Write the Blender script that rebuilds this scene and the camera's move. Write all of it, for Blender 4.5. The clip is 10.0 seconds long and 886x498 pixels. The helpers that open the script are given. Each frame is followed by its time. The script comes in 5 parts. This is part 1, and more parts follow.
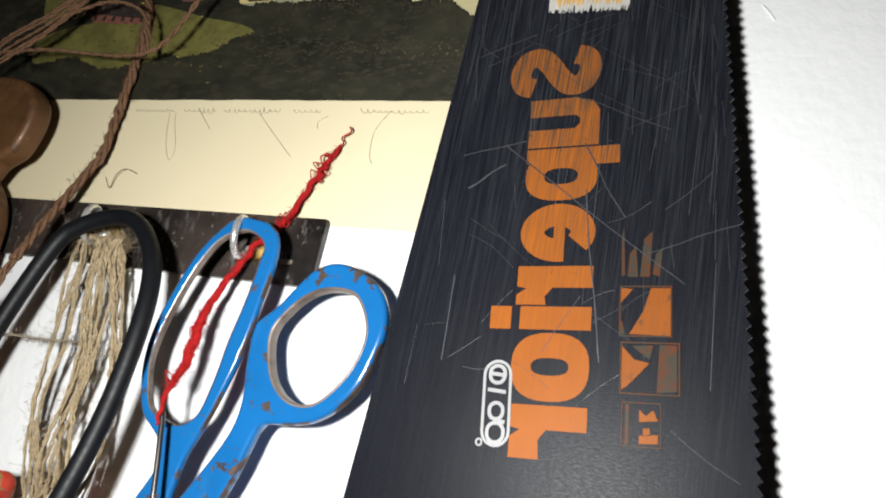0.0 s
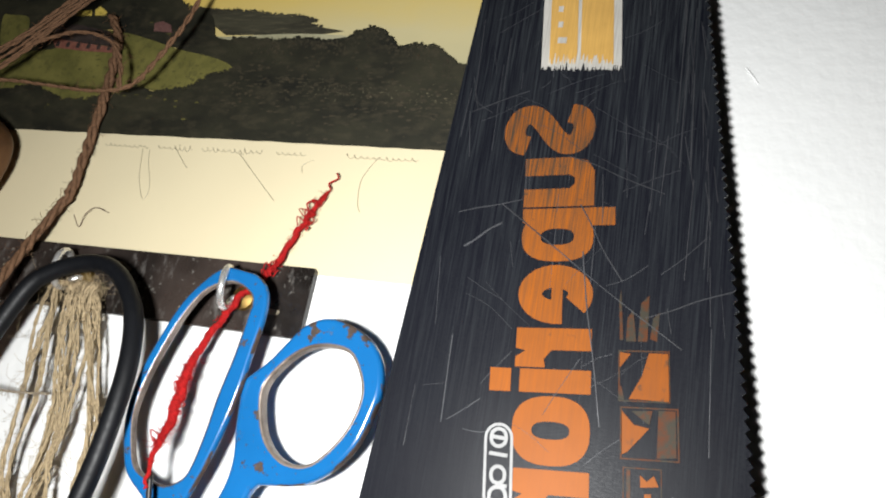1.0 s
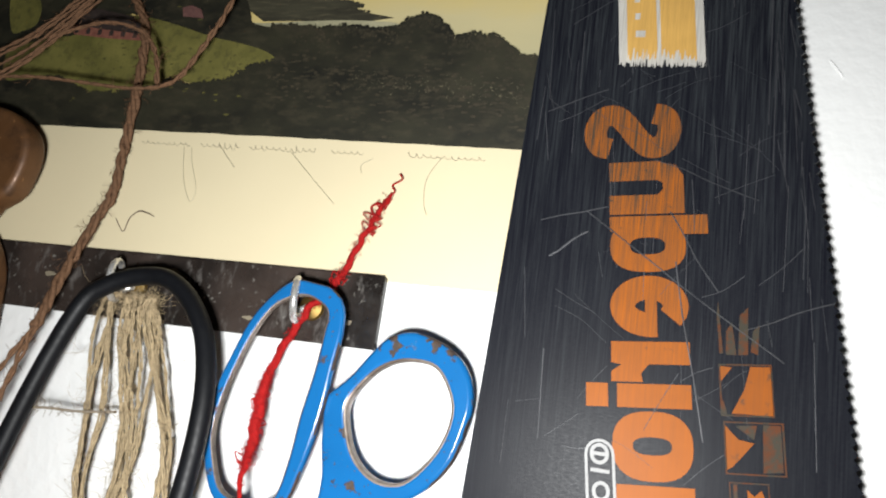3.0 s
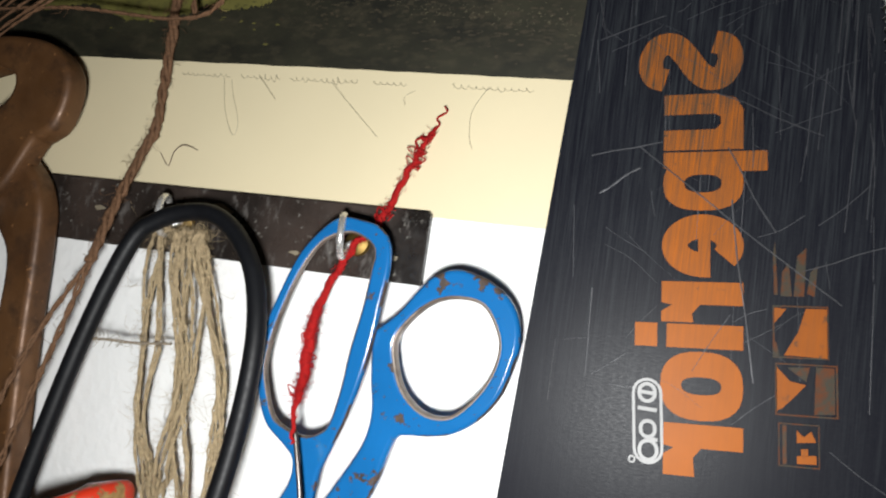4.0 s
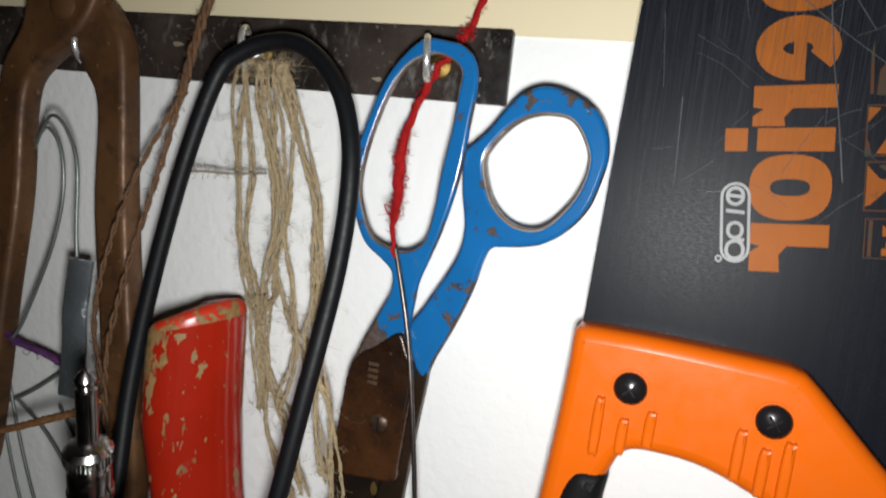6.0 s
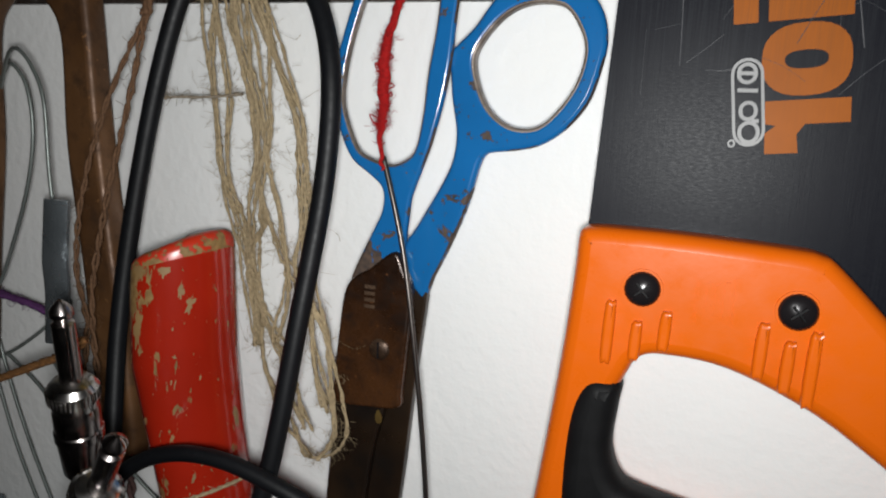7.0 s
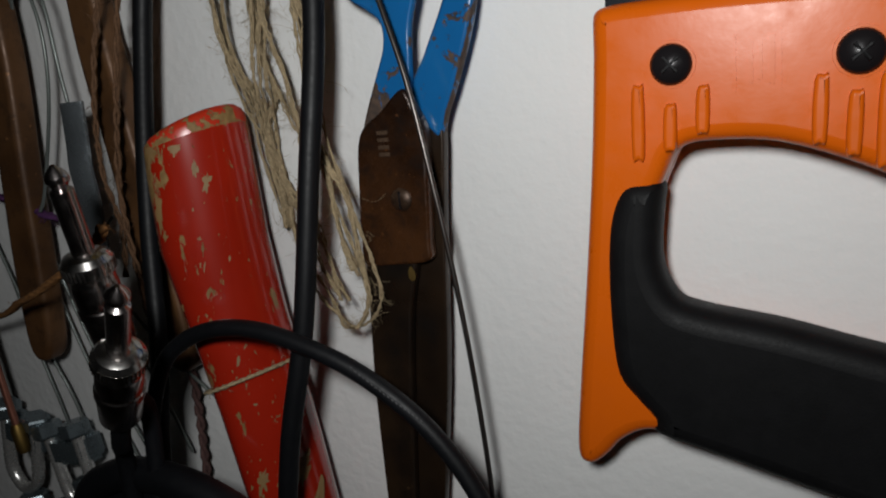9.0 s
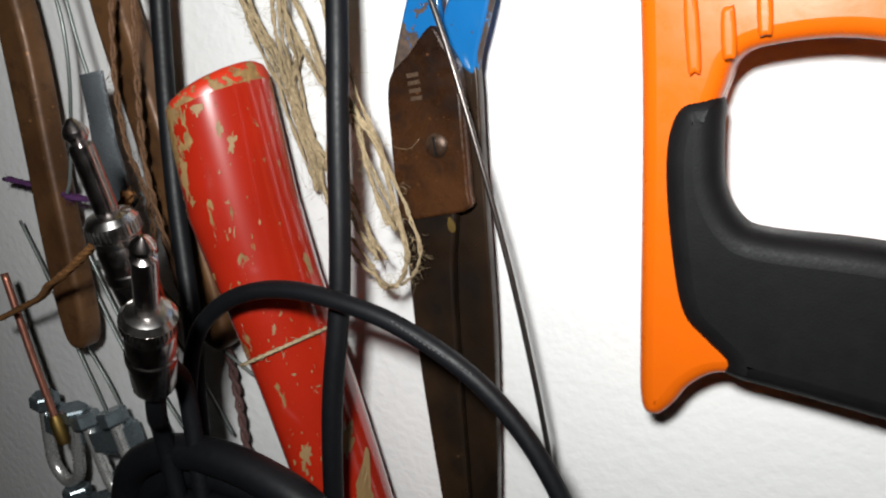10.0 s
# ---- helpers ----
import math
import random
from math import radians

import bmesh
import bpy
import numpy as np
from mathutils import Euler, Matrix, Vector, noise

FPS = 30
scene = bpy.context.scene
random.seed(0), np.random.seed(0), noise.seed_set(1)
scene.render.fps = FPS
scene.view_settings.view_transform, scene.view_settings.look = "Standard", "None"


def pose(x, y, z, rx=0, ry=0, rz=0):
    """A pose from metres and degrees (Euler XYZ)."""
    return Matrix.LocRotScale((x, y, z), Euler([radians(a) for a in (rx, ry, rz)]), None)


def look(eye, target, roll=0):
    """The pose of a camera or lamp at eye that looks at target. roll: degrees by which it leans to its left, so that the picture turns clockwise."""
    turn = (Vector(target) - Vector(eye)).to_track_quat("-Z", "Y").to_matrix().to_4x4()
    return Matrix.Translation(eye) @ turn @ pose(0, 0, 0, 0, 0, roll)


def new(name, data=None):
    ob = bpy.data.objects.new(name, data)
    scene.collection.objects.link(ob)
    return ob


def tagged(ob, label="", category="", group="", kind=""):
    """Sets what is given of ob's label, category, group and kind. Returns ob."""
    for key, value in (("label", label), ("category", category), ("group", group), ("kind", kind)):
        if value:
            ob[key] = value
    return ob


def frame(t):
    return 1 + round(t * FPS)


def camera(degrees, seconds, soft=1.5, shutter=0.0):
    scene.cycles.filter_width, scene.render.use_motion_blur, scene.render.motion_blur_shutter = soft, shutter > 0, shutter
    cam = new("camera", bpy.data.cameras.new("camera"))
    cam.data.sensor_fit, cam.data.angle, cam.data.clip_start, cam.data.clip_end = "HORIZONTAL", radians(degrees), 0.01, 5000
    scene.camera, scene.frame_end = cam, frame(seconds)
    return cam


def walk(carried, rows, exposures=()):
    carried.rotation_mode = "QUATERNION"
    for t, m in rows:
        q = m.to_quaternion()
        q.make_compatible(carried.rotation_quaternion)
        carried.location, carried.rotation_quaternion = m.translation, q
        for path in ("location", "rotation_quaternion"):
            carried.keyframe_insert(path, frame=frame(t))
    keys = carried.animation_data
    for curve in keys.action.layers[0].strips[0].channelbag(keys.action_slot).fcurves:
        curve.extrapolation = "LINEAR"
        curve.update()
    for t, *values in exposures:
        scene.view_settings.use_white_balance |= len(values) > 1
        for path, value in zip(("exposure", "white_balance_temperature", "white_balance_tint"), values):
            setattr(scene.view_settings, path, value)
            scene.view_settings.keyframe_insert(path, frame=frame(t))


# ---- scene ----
cam = camera(63.5, 10.0, soft=2.0, shutter=0.3)
PATH = [
    (0, (0.083, -0.206, 1.436), (-0.701, 1.543, 2.009), 12.0),
    (0.5, (0.075, -0.21, 1.439), (-0.643, 1.555, 2.048), 11.7),
    (1, (0.066, -0.218, 1.451), (-0.565, 1.586, 2.04), 10.8),
    (1.5, (0.059, -0.224, 1.458), (-0.527, 1.597, 2.043), 9.7),
    (2, (0.052, -0.233, 1.468), (-0.504, 1.612, 2.007), 8.5),
    (3.5, (0.025, -0.226, 1.47), (-0.519, 1.67, 1.802), 8.1),
    (4, (0.025, -0.228, 1.476), (-0.589, 1.666, 1.661), 8.4),
    (4.5, (0.024, -0.223, 1.474), (-0.689, 1.644, 1.565), 9.2),
    (5, (0.026, -0.226, 1.47), (-0.695, 1.638, 1.38), 9.8),
    (5.5, (0.024, -0.237, 1.471), (-0.695, 1.624, 1.331), 8.8),
    (6, (0.011, -0.242, 1.464), (-0.629, 1.637, 1.222), 6.3),
    (7.5, (0.012, -0.218, 1.439), (-0.68, 1.624, 1.078), 1.1),
    (8, (0.02, -0.211, 1.432), (-0.74, 1.596, 1.032), -0.7),
    (8.5, (0.029, -0.213, 1.419), (-0.775, 1.564, 0.973), -3.5),
    (9, (0.028, -0.21, 1.404), (-0.856, 1.529, 0.963), -6.0),
    (9.5, (0.027, -0.208, 1.393), (-0.877, 1.52, 0.953), -7.8),
    (10, (0.019, -0.204, 1.386), (-0.94, 1.5, 0.964), -9.4),
]
walk(cam, [(t, look(eye, target, roll)) for t, eye, target, roll in PATH],
     exposures=[(0.0, 1.02), (2.0, 1.18), (3.5, 0.95), (4.5, 0.65), (5.5, 0.4), (6.0, 0.3), (7.5, -0.06), (8.0, -0.14), (8.5, -0.3), (9.0, -0.6), (9.5, -0.2), (9.8, 0.2), (10.0, 0.95)])

# ---- light: the torch beside the lens, the only light in the dim room ----
TORCH = (0.013, -0.238, 1.438)
torch_data = bpy.data.lights.new("torch_light", 'AREA')
torch_data.shape = 'DISK'
torch_data.size = 0.026
torch_data.energy = 0.74
torch_data.color = (0.99, 1.0, 0.99)
torch = new("torch_light", torch_data)
torch.matrix_world = look(TORCH, (-0.050, 0.0, 1.445))
world = bpy.data.worlds.new("dim_room")
world.use_nodes = True
world.node_tree.nodes["Background"].inputs[0].default_value = (0.5, 0.55, 0.6, 1)
world.node_tree.nodes["Background"].inputs[1].default_value = 0.02
scene.world = world

# ---- materials ----
rng = random.Random(7)


class Nodes:
    """A material and short calls that add nodes to it."""

    def __init__(self, name):
        self.m = bpy.data.materials.new(name)
        self.m.use_nodes = True
        self.t = self.m.node_tree
        self.bsdf = self.t.nodes["Principled BSDF"]
        self.co = self.t.nodes.new("ShaderNodeTexCoord").outputs["Object"]

    def link(self, a, b):
        self.t.links.new(a, b)

    def scaled(self, sx, sy, sz, rot=(0, 0, 0)):
        n = self.t.nodes.new("ShaderNodeMapping")
        n.inputs["Scale"].default_value = (sx, sy, sz)
        n.inputs["Rotation"].default_value = rot
        self.link(self.co, n.inputs["Vector"])
        return n.outputs[0]

    def noise(self, scale, detail=4, rough=0.55, vec=None, distort=0.0):
        n = self.t.nodes.new("ShaderNodeTexNoise")
        n.inputs["Scale"].default_value = scale
        n.inputs["Detail"].default_value = detail
        n.inputs["Roughness"].default_value = rough
        n.inputs["Distortion"].default_value = distort
        self.link(vec or self.co, n.inputs["Vector"])
        return n.outputs[0]

    def ramp(self, fac, *stops):
        n = self.t.nodes.new("ShaderNodeValToRGB")
        e = n.color_ramp.elements
        while len(e) < len(stops):
            e.new(0.5)
        for k, (p, c) in zip(e, stops):
            k.position = p
            k.color = (c, c, c, 1) if isinstance(c, (int, float)) else (*c, 1)
        self.link(fac, n.inputs[0])
        return n.outputs[0]

    def mix(self, fac, a, b, kind='MIX'):
        n = self.t.nodes.new("ShaderNodeMix")
        n.data_type = 'RGBA'
        n.blend_type = kind
        for s, v in ((n.inputs[0], fac), (n.inputs[6], a), (n.inputs[7], b)):
            if isinstance(v, (int, float)):
                s.default_value = v
            elif isinstance(v, tuple):
                s.default_value = (*v, 1)
            else:
                self.link(v, s)
        return n.outputs[2]

    def maths(self, op, a, b):
        n = self.t.nodes.new("ShaderNodeMath")
        n.operation = op
        n.use_clamp = True
        for s, v in ((n.inputs[0], a), (n.inputs[1], b)):
            if isinstance(v, (int, float)):
                s.default_value = v
            else:
                self.link(v, s)
        return n.outputs[0]

    def axis(self, k):
        n = self.t.nodes.new("ShaderNodeSeparateXYZ")
        self.link(self.co, n.inputs[0])
        return n.outputs[k]

    def span(self, value, lo, hi):
        n = self.t.nodes.new("ShaderNodeMapRange")
        n.inputs[1].default_value = lo
        n.inputs[2].default_value = hi
        self.link(value, n.inputs[0])
        return n.outputs[0]

    def bump(self, height, strength, distance=0.001):
        n = self.t.nodes.new("ShaderNodeBump")
        n.inputs["Strength"].default_value = strength
        n.inputs["Distance"].default_value = distance
        self.link(height, n.inputs["Height"])
        self.link(n.outputs[0], self.bsdf.inputs["Normal"])

    def set(self, **kw):
        for k, v in kw.items():
            s = self.bsdf.inputs[{"color": "Base Color", "rough": "Roughness", "metal": "Metallic", "coat": "Coat Weight",
                                  "coat_rough": "Coat Roughness", "spec": "Specular IOR Level", "sheen": "Sheen Weight"}[k]]
            if isinstance(v, (int, float)):
                s.default_value = v
            elif isinstance(v, tuple):
                s.default_value = (*v, 1)
            else:
                self.link(v, s)
        return self.m


def shade(c, k):
    return tuple(min(1.0, v * k) for v in c)


def plain(name, c, rough=0.5, metal=0.0, scale=300, vary=0.25, grain=0.15, dist=0.0004, coat=0.0, spec=0.5):
    n = Nodes(name)
    a = n.noise(scale, 5)
    b = n.noise(scale / 8, 3)
    col = n.mix(n.ramp(b, (0.3, 0.0), (0.7, 1.0)), shade(c, 1 - vary), shade(c, 1 + vary))
    col = n.mix(n.ramp(a, (0.35, 0.0), (0.75, 0.35)), col, shade(c, 1 - 1.6 * vary))
    n.bump(a, grain, dist)
    return n.set(color=col, rough=n.ramp(a, (0.2, max(0.02, rough - 0.08)), (0.8, min(1.0, rough + 0.1))), metal=metal, coat=coat, spec=spec)


def wall_paint():
    n = Nodes("wall_gloss_paint")
    peel = n.noise(230, 2, 0.5)
    wave = n.noise(55, 3, 0.5)
    h = n.mix(0.35, peel, wave)
    n.bump(h, 0.42, 0.0014)
    col = n.mix(n.ramp(n.noise(9, 4), (0.3, 0.0), (0.7, 1.0)), (0.73, 0.735, 0.73), (0.79, 0.79, 0.78))
    return n.set(color=col, rough=0.12, spec=0.5)


def blade_paint():
    n = Nodes("blade_lacquer")
    fine = n.noise(1.0, 5, 0.65, n.scaled(2600, 400, 46, (0, 0.045, 0)))
    wide = n.noise(1.0, 4, 0.6, n.scaled(620, 100, 13, (0, 0.06, 0)))
    up = n.span(n.axis(2), 1.44, 1.60)
    worn = n.maths('MULTIPLY', n.maths('ADD', n.maths('MULTIPLY', up, 0.85), 0.12), n.ramp(fine, (0.40, 0.0), (0.76, 1.0)))
    worn = n.maths('MULTIPLY', worn, n.ramp(wide, (0.33, 0.35), (0.62, 1.0)))
    flecks = n.noise(1.0, 3, 0.6, n.scaled(700, 700, 1900, (0, 0.5, 0)))
    base = n.mix(n.noise(30, 4), (0.0036, 0.0041, 0.0070), (0.0058, 0.0062, 0.0100))
    base = n.mix(n.ramp(flecks, (0.55, 0.0), (0.8, 0.5)), base, (0.010, 0.0108, 0.0145))
    col = n.mix(worn, base, (0.044, 0.050, 0.054))
    n.bump(n.mix(0.5, fine, flecks), 0.15, 0.0003)
    return n.set(color=col, rough=n.ramp(flecks, (0.2, 0.32), (0.8, 0.48)), metal=0.0, spec=0.085)


def worn_ink(name, c, rub=0.8, gone=0.5):
    n = Nodes(name)
    fine = n.noise(1.0, 5, 0.65, n.scaled(2400, 400, 60, (0, 0.045, 0)))
    blot = n.noise(260, 4, 0.6)
    up = n.span(n.axis(2), 1.44, 1.585)
    mask = n.maths('MULTIPLY', n.ramp(fine, (0.32, 0.0), (0.64, 1.0)), n.maths('ADD', n.maths('MULTIPLY', n.maths('MULTIPLY', up, up), rub), 0.08))
    mask = n.maths('ADD', mask, n.ramp(blot, (gone, 0.0), (gone + 0.16, 0.9)))
    col = n.mix(n.noise(90, 3), shade(c, 0.8), shade(c, 1.1))
    return n.set(color=n.mix(mask, col, (0.038, 0.034, 0.025)), rough=0.45, spec=0.08)


def chipped(name, top, under, deep, size=110, cut=0.60, rough=0.22, stretch=1.0, low=0.7, edge=None, coat=0.0, rim=0.0, patch=None):
    n = Nodes(name)
    v = n.scaled(1, 1, 1 / stretch)
    a = n.noise(size, 6, 0.62, v, 0.3)
    chips = n.ramp(a, (cut, 0.0), (cut + 0.02, 1.0))
    specks = n.ramp(n.noise(size * 4.5, 4, 0.6, v), (0.66, 0.0), (0.68, 1.0))
    m = n.maths('MAXIMUM', chips, specks)
    if edge:
        z = n.span(n.axis(2), edge[0], edge[1])
        m = n.maths('MAXIMUM', m, n.ramp(n.maths('MULTIPLY', n.ramp(n.noise(size * 1.3, 5), (0.3, 0.35), (0.7, 1.0)), z), (0.5, 0.0), (0.53, 1.0)))
    if rim:
        geo = n.t.nodes.new("ShaderNodeNewGeometry")
        axes = n.t.nodes.new("ShaderNodeSeparateXYZ")
        n.t.links.new(geo.outputs["Normal"], axes.inputs[0])
        side = n.maths('SUBTRACT', 1.0, n.maths('ABSOLUTE', axes.outputs[1], 0.0))
        worn = n.maths('MULTIPLY', n.ramp(side, (0.05, 0.0), (0.35, 1.0)), n.ramp(n.noise(size * 0.5, 5, 0.6), (0.35, 0.0), (0.65, 1.0)))
        m = n.maths('MAXIMUM', m, n.ramp(worn, (1 - rim, 0.0), (1.04 - rim, 1.0)))
    if patch:
        x0, x1, z0, z1 = patch
        near = n.maths('MULTIPLY', n.span(n.axis(0), x0, x1), n.span(n.axis(2), z0, z1))
        torn = n.noise(size * 2.2, 6, 0.65, n.scaled(1, 1, 0.45))
        m = n.maths('MAXIMUM', m, n.ramp(n.maths('ADD', near, torn), (0.99, 0.0), (1.02, 1.0)))
    raw = n.mix(n.ramp(n.noise(size * 3, 5), (0.3, 0.0), (0.7, 1.0)), under, deep)
    paint = n.mix(n.noise(40, 4), shade(top, low), shade(top, 1.1))
    n.bump(n.maths('SUBTRACT', 1.0, m), 0.55, 0.0005)
    return n.set(color=n.mix(m, paint, raw), rough=n.mix(m, (rough,) * 3, (0.7,) * 3), coat=coat, coat_rough=0.09)


def rust(name, dark, light, size=160, rough=0.55, metal=0.25):
    n = Nodes(name)
    a = n.noise(size, 6, 0.65)
    b = n.noise(size / 6, 4, 0.6)
    col = n.mix(n.ramp(b, (0.35, 0.0), (0.65, 1.0)), dark, light)
    col = n.mix(n.ramp(a, (0.5, 0.0), (0.72, 0.8)), col, shade(dark, 0.45))
    col = n.mix(n.ramp(n.noise(size * 2.5, 3), (0.68, 0.0), (0.74, 0.7)), col, shade(light, 2.0))
    n.bump(a, 0.35, 0.0006)
    return n.set(color=col, rough=n.ramp(a, (0.3, rough - 0.14), (0.7, rough + 0.15)), metal=metal)


def fibre(name, c, scale=900):
    n = Nodes(name)
    a = n.noise(scale, 4, 0.6)
    b = n.noise(60, 3)
    col = n.mix(n.ramp(a, (0.3, 0.0), (0.7, 1.0)), shade(c, 0.5), shade(c, 1.25))
    col = n.mix(n.ramp(b, (0.35, 0.0), (0.7, 0.45)), col, shade(c, 0.75))
    n.bump(a, 0.5, 0.0004)
    return n.set(color=col, rough=0.85, spec=0.2)


def paint_wash(name, a, b, c, size=60, sx=1.0, sz=1.0, rough=0.55):
    n = Nodes(name)
    v = n.scaled(sx, 1, sz)
    f = n.noise(size, 6, 0.65, v)
    g = n.noise(size * 7, 4, 0.6, v)
    col = n.mix(n.ramp(f, (0.35, 0.0), (0.66, 1.0)), a, b)
    col = n.mix(n.ramp(g, (0.5, 0.0), (0.75, 0.75)), col, c)
    n.bump(g, 0.15, 0.0003)
    return n.set(color=col, rough=rough)


def strip_stain():
    n = Nodes("stained_strip")
    a = n.noise(150, 6, 0.65)
    col = n.mix(n.ramp(n.noise(28, 4), (0.35, 0.0), (0.65, 1.0)), (0.010, 0.008, 0.007), (0.042, 0.031, 0.026))
    scuff = n.noise(1.0, 5, 0.7, n.scaled(240, 100, 90, (0, 0.5, 0)))
    col = n.mix(n.ramp(scuff, (0.56, 0.0), (0.74, 0.75)), col, (0.15, 0.14, 0.13))
    col = n.mix(n.ramp(n.noise(420, 3), (0.64, 0.0), (0.72, 0.6)), col, (0.20, 0.19, 0.17))
    n.bump(a, 0.3, 0.0005)
    return n.set(color=col, rough=n.ramp(a, (0.3, 0.2), (0.7, 0.45)))


def sky_wash():
    n = Nodes("painted_sky")
    z = n.span(n.axis(2), 1.585, 1.665)
    w = n.maths('ADD', z, n.maths('MULTIPLY', n.maths('SUBTRACT', n.noise(45, 5, 0.6, n.scaled(0.5, 1, 1)), 0.5), 0.3))
    col = n.ramp(w, (0.05, (0.36, 0.33, 0.20)), (0.32, (0.46, 0.40, 0.22)), (0.62, (0.58, 0.42, 0.10)), (0.9, (0.66, 0.42, 0.05)))
    left = n.span(n.axis(0), -0.06, -0.16)
    col = n.mix(n.maths('MULTIPLY', left, 0.45), col, (0.66, 0.45, 0.06))
    return n.set(color=col, rough=0.5)


M_WALL = wall_paint()
M_PLASTER = plain("room_plaster", (0.20, 0.19, 0.18), 0.8, scale=40, vary=0.08)
M_FLOOR = plain("floor_boards", (0.16, 0.11, 0.07), 0.6, scale=30, vary=0.2)
M_CREAM = plain("cream_paper", (0.62, 0.54, 0.36), 0.55, scale=120, vary=0.035, grain=0.08)
M_SKY = sky_wash()
M_TREES = paint_wash("painted_trees", (0.0065, 0.0064, 0.0042), (0.026, 0.0245, 0.0135), (0.040, 0.034, 0.0200), 34, 0.6, 1.2)
M_FAR = paint_wash("painted_far_hill", (0.020, 0.018, 0.012), (0.045, 0.042, 0.026), (0.085, 0.075, 0.045), 90, 0.25, 1.8)
M_PALE = paint_wash("painted_pale_touch", (0.09, 0.08, 0.05), (0.14, 0.12, 0.075), (0.06, 0.05, 0.03), 300)
M_MEADOW = paint_wash("painted_meadow", (0.085, 0.080, 0.020), (0.15, 0.135, 0.036), (0.045, 0.043, 0.015), 50)
M_MIST = paint_wash("painted_mist", (0.33, 0.31, 0.20), (0.22, 0.21, 0.13), (0.36, 0.33, 0.21), 120, 0.4, 1.5)
M_BARN = paint_wash("painted_barn_roof", (0.018, 0.014, 0.012), (0.04, 0.03, 0.025), (0.06, 0.03, 0.03), 200)
M_BRICK = paint_wash("painted_barn_wall", (0.14, 0.05, 0.035), (0.22, 0.09, 0.06), (0.08, 0.03, 0.03), 400)
M_DUSK = paint_wash("painted_pink_house", (0.10, 0.045, 0.04), (0.14, 0.07, 0.06), (0.05, 0.03, 0.03), 400)
M_BRUSH = paint_wash("painted_brown_touch", (0.022, 0.020, 0.012), (0.045, 0.036, 0.022), (0.014, 0.014, 0.009), 200)
M_GRASS = paint_wash("painted_grass_touch", (0.060, 0.056, 0.016), (0.10, 0.09, 0.026), (0.04, 0.04, 0.014), 300)
M_LAMPLIT = paint_wash("painted_yellow_house", (0.5, 0.38, 0.06), (0.6, 0.45, 0.1), (0.3, 0.2, 0.04), 400)
M_PENCIL = plain("pencil", (0.27, 0.24, 0.17), 0.6, vary=0.2)
M_STRIP = strip_stain()
M_SMEAR = plain("dried_glue", (0.20, 0.17, 0.12), 0.5, scale=500)
M_CHROME = plain("plated_steel", (0.72, 0.71, 0.69), 0.26, 0.75, vary=0.08, grain=0.05)
M_DARKCHROME = plain("nickel", (0.40, 0.36, 0.35), 0.19, 1.0, vary=0.1, grain=0.04)
M_BRASS = plain("brass", (0.26, 0.17, 0.055), 0.55, 1.0, vary=0.15)
M_NICKEL = plain("bright_nickel", (0.56, 0.54, 0.52), 0.20, 1.0, vary=0.08, grain=0.04)
M_ZINC = plain("zinc_plate", (0.19, 0.23, 0.25), 0.26, 0.75, scale=200, vary=0.2)
M_STRAP = plain("galvanised_strap", (0.34, 0.38, 0.41), 0.24, 0.8, scale=150, vary=0.3, grain=0.5, dist=0.0012)
M_BLADE = blade_paint()
M_ORANGE_INK = worn_ink("orange_ink", (0.30, 0.082, 0.008), 1.7, 0.66)
M_FADED_INK = worn_ink("faded_orange_ink", (0.085, 0.027, 0.010), 1.2, 0.42)
M_PICTO_INK = worn_ink("rubbed_orange_ink", (0.24, 0.066, 0.008), 1.2, 0.58)
M_WHITE_INK = worn_ink("white_ink", (0.33, 0.33, 0.33), 0.6, 0.62)
M_LABEL_WHITE = worn_ink("rubbed_white_label", (0.50, 0.48, 0.44), 0.25, 0.74)
M_LABEL_ORANGE = worn_ink("rubbed_orange_label", (0.56, 0.33, 0.09), 0.15, 0.74)
M_SCRATCH = plain("bare_scratch", (0.040, 0.041, 0.046), 0.5, 0.2, vary=0.4)
M_ORANGE = plain("orange_plastic", (0.60, 0.104, 0.003), 0.30, scale=160, vary=0.06, grain=0.14, dist=0.0004, spec=0.26)
M_GRIP = plain("black_rubber_grip", (0.0055, 0.0055, 0.0060), 0.55, scale=1500, vary=0.2, grain=0.25, dist=0.0002, spec=0.15)
M_SCREW = plain("black_screw", (0.014, 0.012, 0.013), 0.22, 0.3, vary=0.2)
M_BLUE = chipped("blue_enamel", (0.008, 0.114, 0.320), (0.085, 0.05, 0.032), (0.02, 0.014, 0.012), 150, 0.62, 0.17, rim=0.55, patch=(-0.060, -0.098, 1.424, 1.398))
M_BLUE_RING = chipped("blue_enamel_worn", (0.008, 0.114, 0.320), (0.075, 0.045, 0.03), (0.018, 0.013, 0.012), 150, 0.61, 0.17, edge=(1.458, 1.498), rim=0.55)
M_WORN_RIM = rust("worn_rim", (0.09, 0.065, 0.05), (0.20, 0.165, 0.14), 260, 0.45, 0.35)
M_RUST = rust("rusty_blade", (0.018, 0.008, 0.0045), (0.085, 0.033, 0.012), 200, 0.30, 0.45)
M_RIVET = rust("rusty_rivet", (0.05, 0.028, 0.017), (0.16, 0.10, 0.065), 300, 0.3, 0.6)
M_DARKRUST = rust("dark_blade", (0.010, 0.0065, 0.005), (0.062, 0.034, 0.017), 60, 0.34, 0.45)
M_PINCER = rust("rusty_pincers", (0.070, 0.031, 0.012), (0.150, 0.070, 0.027), 120, 0.5, 0.25)
